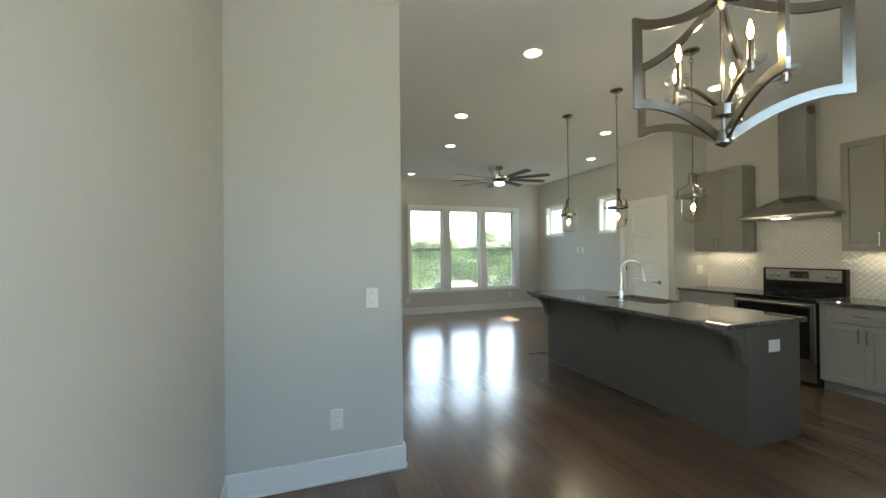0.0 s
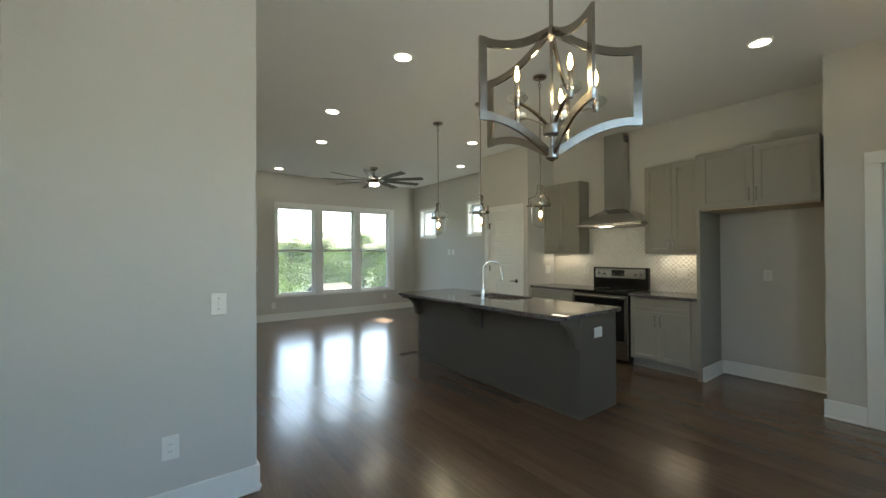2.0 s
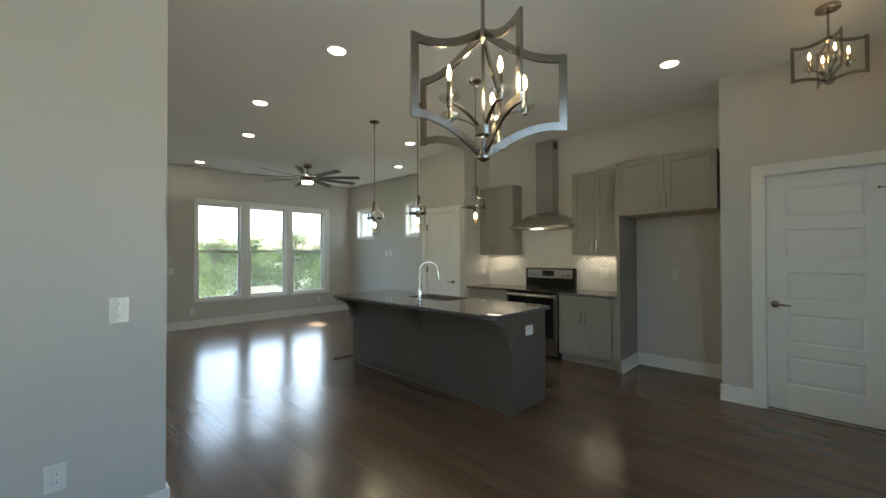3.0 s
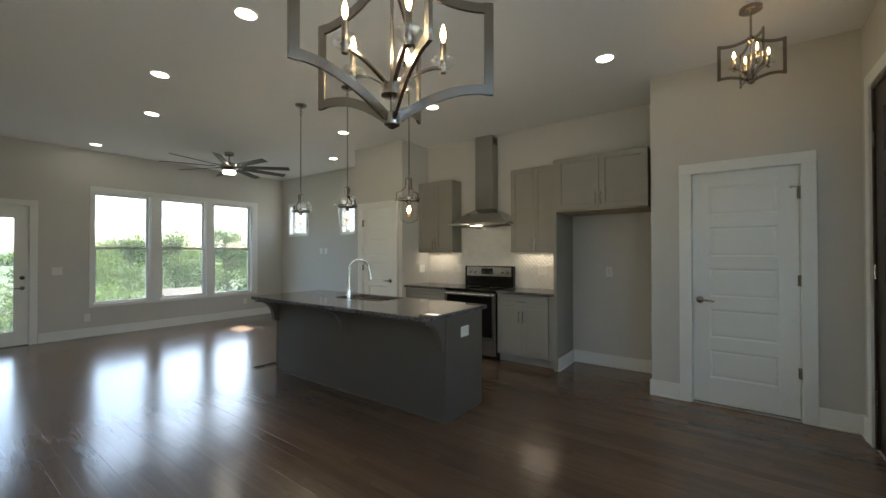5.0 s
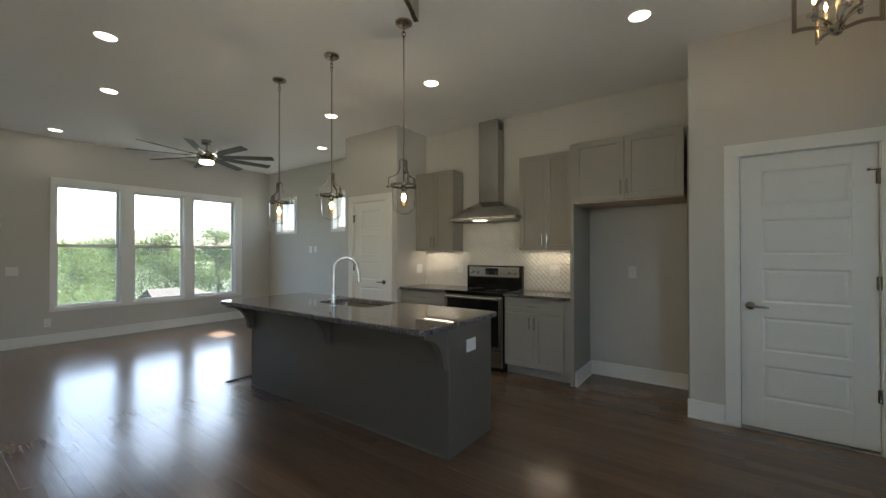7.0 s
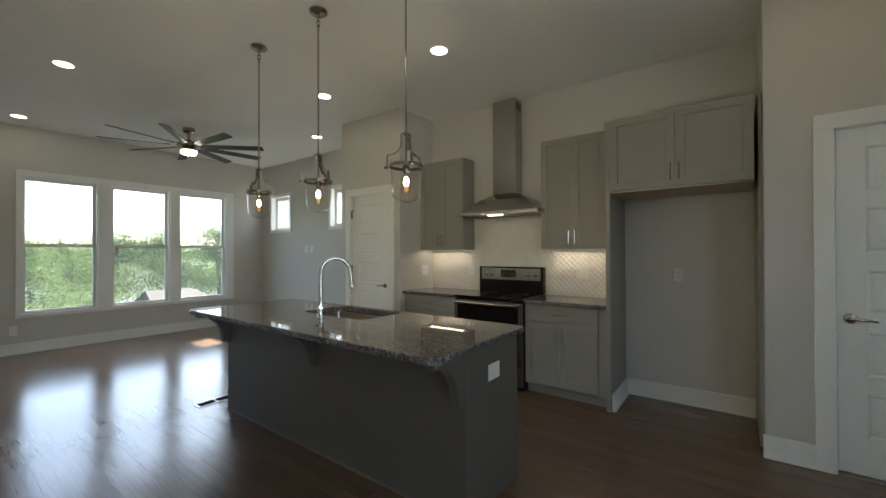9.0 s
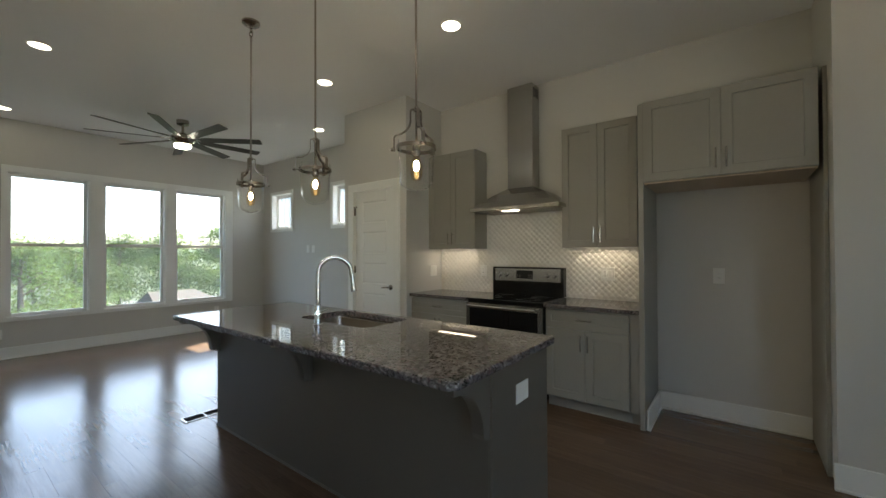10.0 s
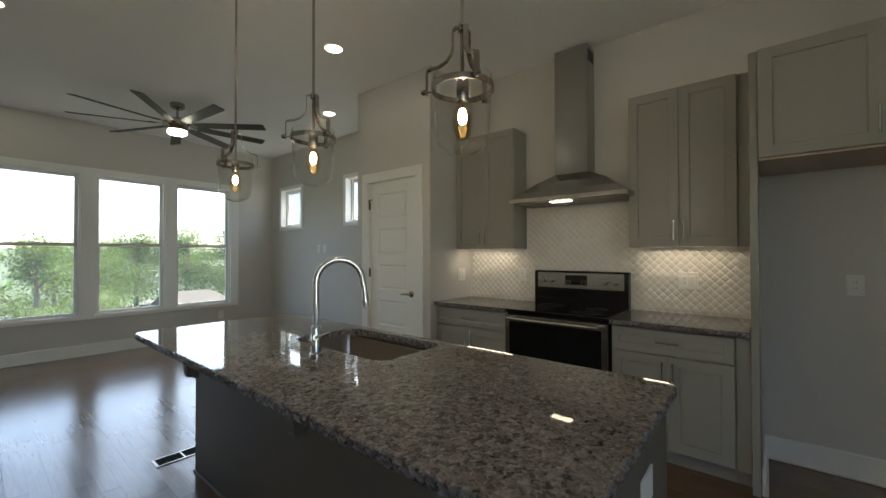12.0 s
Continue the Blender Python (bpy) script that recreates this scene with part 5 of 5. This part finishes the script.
for i, (x, y, h, s, tone, n) in enumerate([
        (5.3, 23.9, 5.1, 1.5, 0, 3600), (3.0, 27.0, 3.9, 1.3, 0, 2600), (7.4, 27.5, 4.5, 1.9, 0, 5200), (9.4, 29.0, 4.9, 2.1, 1, 6400), (11.6, 28.5, 5.2, 2.2, 0, 7000),
        (13.6, 27.0, 5.4, 2.3, 1, 7600), (15.6, 25.0, 5.4, 2.3, 0, 7600), (18.0, 24.0, 5.6, 2.5, 1, 7600), (20.0, 27.5, 5.8, 2.6, 1, 7600), (14.0, 22.2, 4.3, 1.7, 0, 5200),
        (1.0, 25.5, 4.0, 1.4, 0, 2600), (-1.6, 28.0, 4.4, 1.7, 1, 3600), (23.0, 29.0, 6.0, 2.7, 1, 7000), (6.4, 31.0, 4.3, 1.9, 1, 4600)]):
    tree(x, y, h * (1.12 if x > 7 else 1.0), s, 10 + i, tone, 0.055, n)

# shed below the slope
sh = thing("shed", (0, 0, 0), "low garden shed with a pale tan hipped roof", "shed")
bm = B()
box(bm, 9.35, 11.9, 22.4, 25.6, GZ - 0.5, -1.15)
part("wall", bm, M_SHEDWALL, sh)
bm = B()
eave = [bm.verts.new(p) for p in ((9.1, 22.1, -1.2), (12.2, 22.1, -1.2), (12.2, 25.9, -1.2), (9.1, 25.9, -1.2))]
ridge = [bm.verts.new(p) for p in ((9.2, 24.0, -0.4), (11.1, 24.0, -0.4))]
for f in ((eave[0], eave[1], ridge[1], ridge[0]), (eave[1], eave[2], ridge[1]), (eave[2], eave[3], ridge[0], ridge[1]), (eave[3], eave[0], ridge[0]), tuple(reversed(eave))):
    bm.faces.new(f)
part("roof", bm, M_ROOFTILE, sh, "weathered tan hipped roof")

# neighbouring house, seen through the small side windows
M_SIDING = mat("white_board_siding", (0.62, 0.64, 0.65), 0.6, 0, 30, 0.04, 0.05)
nb = thing("neighbouring_house", (0, 0, 0), "white house wall with vertical board and batten siding", "house")
bm = B()
box(bm, 11.5, 15.5, 5.0, 17.5, GZ - 0.5, 3.9)
part("wall", bm, M_SIDING, nb)
bm = B()
prism(bm, [(11.2, 3.9), (15.8, 3.9), (13.5, 5.2)], "y", 4.7, 17.8)
part("roof", bm, M_SHEDWALL, nb, "dark gabled roof")
bm = B()
box(bm, 11.46, 11.499, -0.035, 0.035, GZ - 0.3, 3.89)
batten = mesh_of("batten", bm, M_SIDING)
for i in range(31):
    b = new("batten", batten)
    b.parent, b.location = nb, (0, 5.2 + i * 0.4, 0)

# undergrowth and far woods
rr = np.random.RandomState(3)
bush = []
for _ in range(520):
    x, y = rr.uniform(-4, 28), rr.uniform(19.0, 32.0)
    if 7.2 < x < 12.6 and y < 25.5:
        top = rr.uniform(-2.3, -1.6)
    elif x < 5.8 + (y - 19) * 0.15:
        top = rr.uniform(-1.7, -0.9) if y < 23 else rr.uniform(-1.9, -0.4) if rr.uniform() < 0.55 else -3.2
    else:
        top = rr.uniform(-1.7, 0.2) if y < 26 else rr.uniform(-0.8, 0.7)
    bush.append((x, y, top, rr.uniform(0.5, 0.85) if top < -1.0 else rr.uniform(0.6, 1.1)))
tagged(new("bushes", leaves("bushes", bush, 150000, 0.06, LEAF[0], 5, 0.9)), "dense green bushes behind the house", "bushes", "", "stuff")
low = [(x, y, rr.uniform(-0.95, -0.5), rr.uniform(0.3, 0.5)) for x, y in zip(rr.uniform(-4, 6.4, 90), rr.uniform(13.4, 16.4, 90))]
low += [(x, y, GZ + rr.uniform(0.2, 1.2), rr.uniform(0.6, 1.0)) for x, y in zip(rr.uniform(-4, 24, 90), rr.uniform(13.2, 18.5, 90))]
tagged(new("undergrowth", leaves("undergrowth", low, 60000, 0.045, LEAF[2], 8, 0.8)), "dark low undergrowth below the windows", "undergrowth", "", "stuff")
far = [(x, y, GZ + 0.6 + max(0, math.hypot(x, y) - 45) * 0.018, rr.uniform(1.4, 2.8)) for x, y in zip(rr.uniform(-70, 130, 130), rr.uniform(105, 170, 130))]
far += [(x, y, GZ + 0.3 + max(0, math.hypot(x, y) - 45) * 0.018, rr.uniform(0.6, 1.2)) for x, y in zip(rr.uniform(-30, 70, 45), rr.choice([34.0, 58.0, 80.0], 45) + rr.uniform(-2, 2, 45))]
tagged(new("far_woods", leaves("far_woods", far, 26000, 0.5, LEAF[1], 6, 0.8)), "distant green woods along the hills", "woods", "", "stuff")

# ---- backsplash tiles ----
bs = thing("backsplash", (KIT, 0, 0), "white glazed diamond tile backsplash behind the range", "backsplash", kind="structure")
bm = B()
box(bm, -0.006, -0.001, 3.482, PAN_Y0 - 0.001, TOP + 0.001, 1.336)
box(bm, -0.006, -0.001, 4.167, 5.088, 1.336, 1.70)
part("grout", bm, M_GROUT, bs)
TW, TH = 0.057, 0.057
g = 0.0008


def tile_mesh(dst, cy, cz):
    """A pillowed diamond with clipped corners."""
    a, c = TW / 2 - g, 0.13
    rim = [(-a, -a * c), (-a * c, -a), (a * c, -a), (a, -a * c), (a, a * c), (a * c, a), (-a * c, a), (-a, a * c)]
    k = len(dst[0])
    for depth, size in ((-0.006, 1.0), (-0.0088, 0.9), (-0.0106, 0.55)):
        dst[0].extend([(depth, cy + p * size, cz + q * size) for p, q in rim])
    dst[0].append((-0.0112, cy, cz))
    for q in (0, 8):
        for s in range(8):
            dst[1].append((k + q + s, k + q + (s + 1) % 8, k + q + 8 + (s + 1) % 8, k + q + 8 + s))
    for s in range(8):
        dst[1].append((k + 16 + s, k + 16 + (s + 1) % 8, k + 24))


spots = []
for r_ in range(-1, 34):
    for c_ in range(-1, 45):
        cy_, cz_ = 3.482 + c_ * TW + (TW / 2 if r_ % 2 else 0), TOP + 0.001 + r_ * TH / 2
        low = 3.482 + TW / 2 <= cy_ <= PAN_Y0 - TW / 2 and TOP + TH / 2 <= cz_ <= 1.336 - TH / 2
        high = 4.167 + TW / 2 <= cy_ <= 5.088 - TW / 2 and 1.30 < cz_ <= 1.70 - TH / 2
        if low or high:
            spots.append((cy_, cz_))
near = [p for p in spots if p[0] < 4.22 and p[1] < 1.336][:300]
rest = [p for p in spots if p not in set(near)]
one = ([], [])
tile_mesh(one, 0, 0)
tm = bpy.data.meshes.new("tile")
tm.from_pydata(*[one[0], [], one[1]])
tm.materials.append(M_TILE)
tm.shade_smooth()
for p in near:
    t = new("tile", tm)
    t.parent = bs
    t.location = (0, p[0], p[1])
many = ([], [])
for p in rest:
    tile_mesh(many, *p)
tm2 = bpy.data.meshes.new("tiles")
tm2.from_pydata(many[0], [], many[1])
tm2.materials.append(M_TILES)
tm2.shade_smooth()
t = new("tiles", tm2)
t.parent = bs
t["kind"] = "stuff"

# ---- floor boards ----
fl_bm = B()
box(fl_bm, WEST - 0.05, EAST + 0.05, ENTRY - 0.1, NORTH + 0.05, -0.05, -0.004)
floor = solid("floor", fl_bm, M_GROOVE, "dark brown stained oak strip floor with a satin sheen", "floor")
PW = 0.083
rr = random.Random(12)
boards = []
x = WEST
while x < EAST:
    y = ENTRY - rr.uniform(0, 1.0)
    while y < NORTH:
        ln = rr.choice((0.55, 0.8, 1.05, 1.3, 1.6, 1.9))
        a, b = max(y, ENTRY), min(y + ln, NORTH)
        if b - a > 0.03:
            boards.append((x, min(x + PW, EAST), a, b))
        y += ln
    x += PW


def board_mesh(dst, w, ln, x, y, z):
    e, h = 0.0004, 0.0001
    k = len(dst[0])
    t1 = random.uniform(-0.004, 0.004) if x else 0.0
    dst[0].extend([(x + p, y + q, z - 0.006) for p, q in ((e * 0.4, e * 0.4), (w - e * 0.4, e * 0.4), (w - e * 0.4, ln - e * 0.4), (e * 0.4, ln - e * 0.4))])
    dst[0].extend([(x + p, y + q, z - h) for p, q in ((e * 0.4, e * 0.4), (w - e * 0.4, e * 0.4), (w - e * 0.4, ln - e * 0.4), (e * 0.4, ln - e * 0.4))])
    dst[0].extend([(x + p, y + q, z + (p - w / 2) * t1) for p, q in ((2 * e, 2 * e), (w - 2 * e, 2 * e), (w - 2 * e, ln - 2 * e), (2 * e, ln - 2 * e))])
    for q in (0, 4):
        for s in range(4):
            dst[1].append((k + q + s, k + q + (s + 1) % 4, k + q + 4 + (s + 1) % 4, k + q + 4 + s))
    dst[1].append((k + 8, k + 9, k + 10, k + 11))


def near_path(b):
    mx, my = (b[0] + b[1]) / 2, (b[2] + b[3]) / 2
    return 2.3 < mx < 6.3 and 2.4 < my < 6.6 and not (4.6 < mx < 5.1 and 3.7 < my < 5.95)


shared = {}
close, others = [], ([], [])
for b in boards:
    if near_path(b) and len(close) < 300:
        close.append(b)
    else:
        board_mesh(others, b[1] - b[0], b[3] - b[2], b[0], b[2], rr.uniform(-0.0003, 0.0))
for b in close:
    key = (round(b[1] - b[0], 4), round(b[3] - b[2], 3))
    if key not in shared:
        one = ([], [])
        board_mesh(one, *key, 0, 0, 0)
        me = bpy.data.meshes.new("plank")
        me.from_pydata(one[0], [], one[1])
        me.materials.append(M_PLANK)
        shared[key] = me
    p = new("plank", shared[key])
    p.parent = floor
    p.location = (b[0], b[2], rr.uniform(-0.0003, 0.0))
    p.rotation_euler = (rr.uniform(-0.0006, 0.0006), rr.uniform(-0.0045, 0.0045), 0)
me = bpy.data.meshes.new("planks")
me.from_pydata(others[0], [], others[1])
me.materials.append(M_PLANKS)
p = new("planks", me)
p.parent = floor
p["kind"] = "stuff"
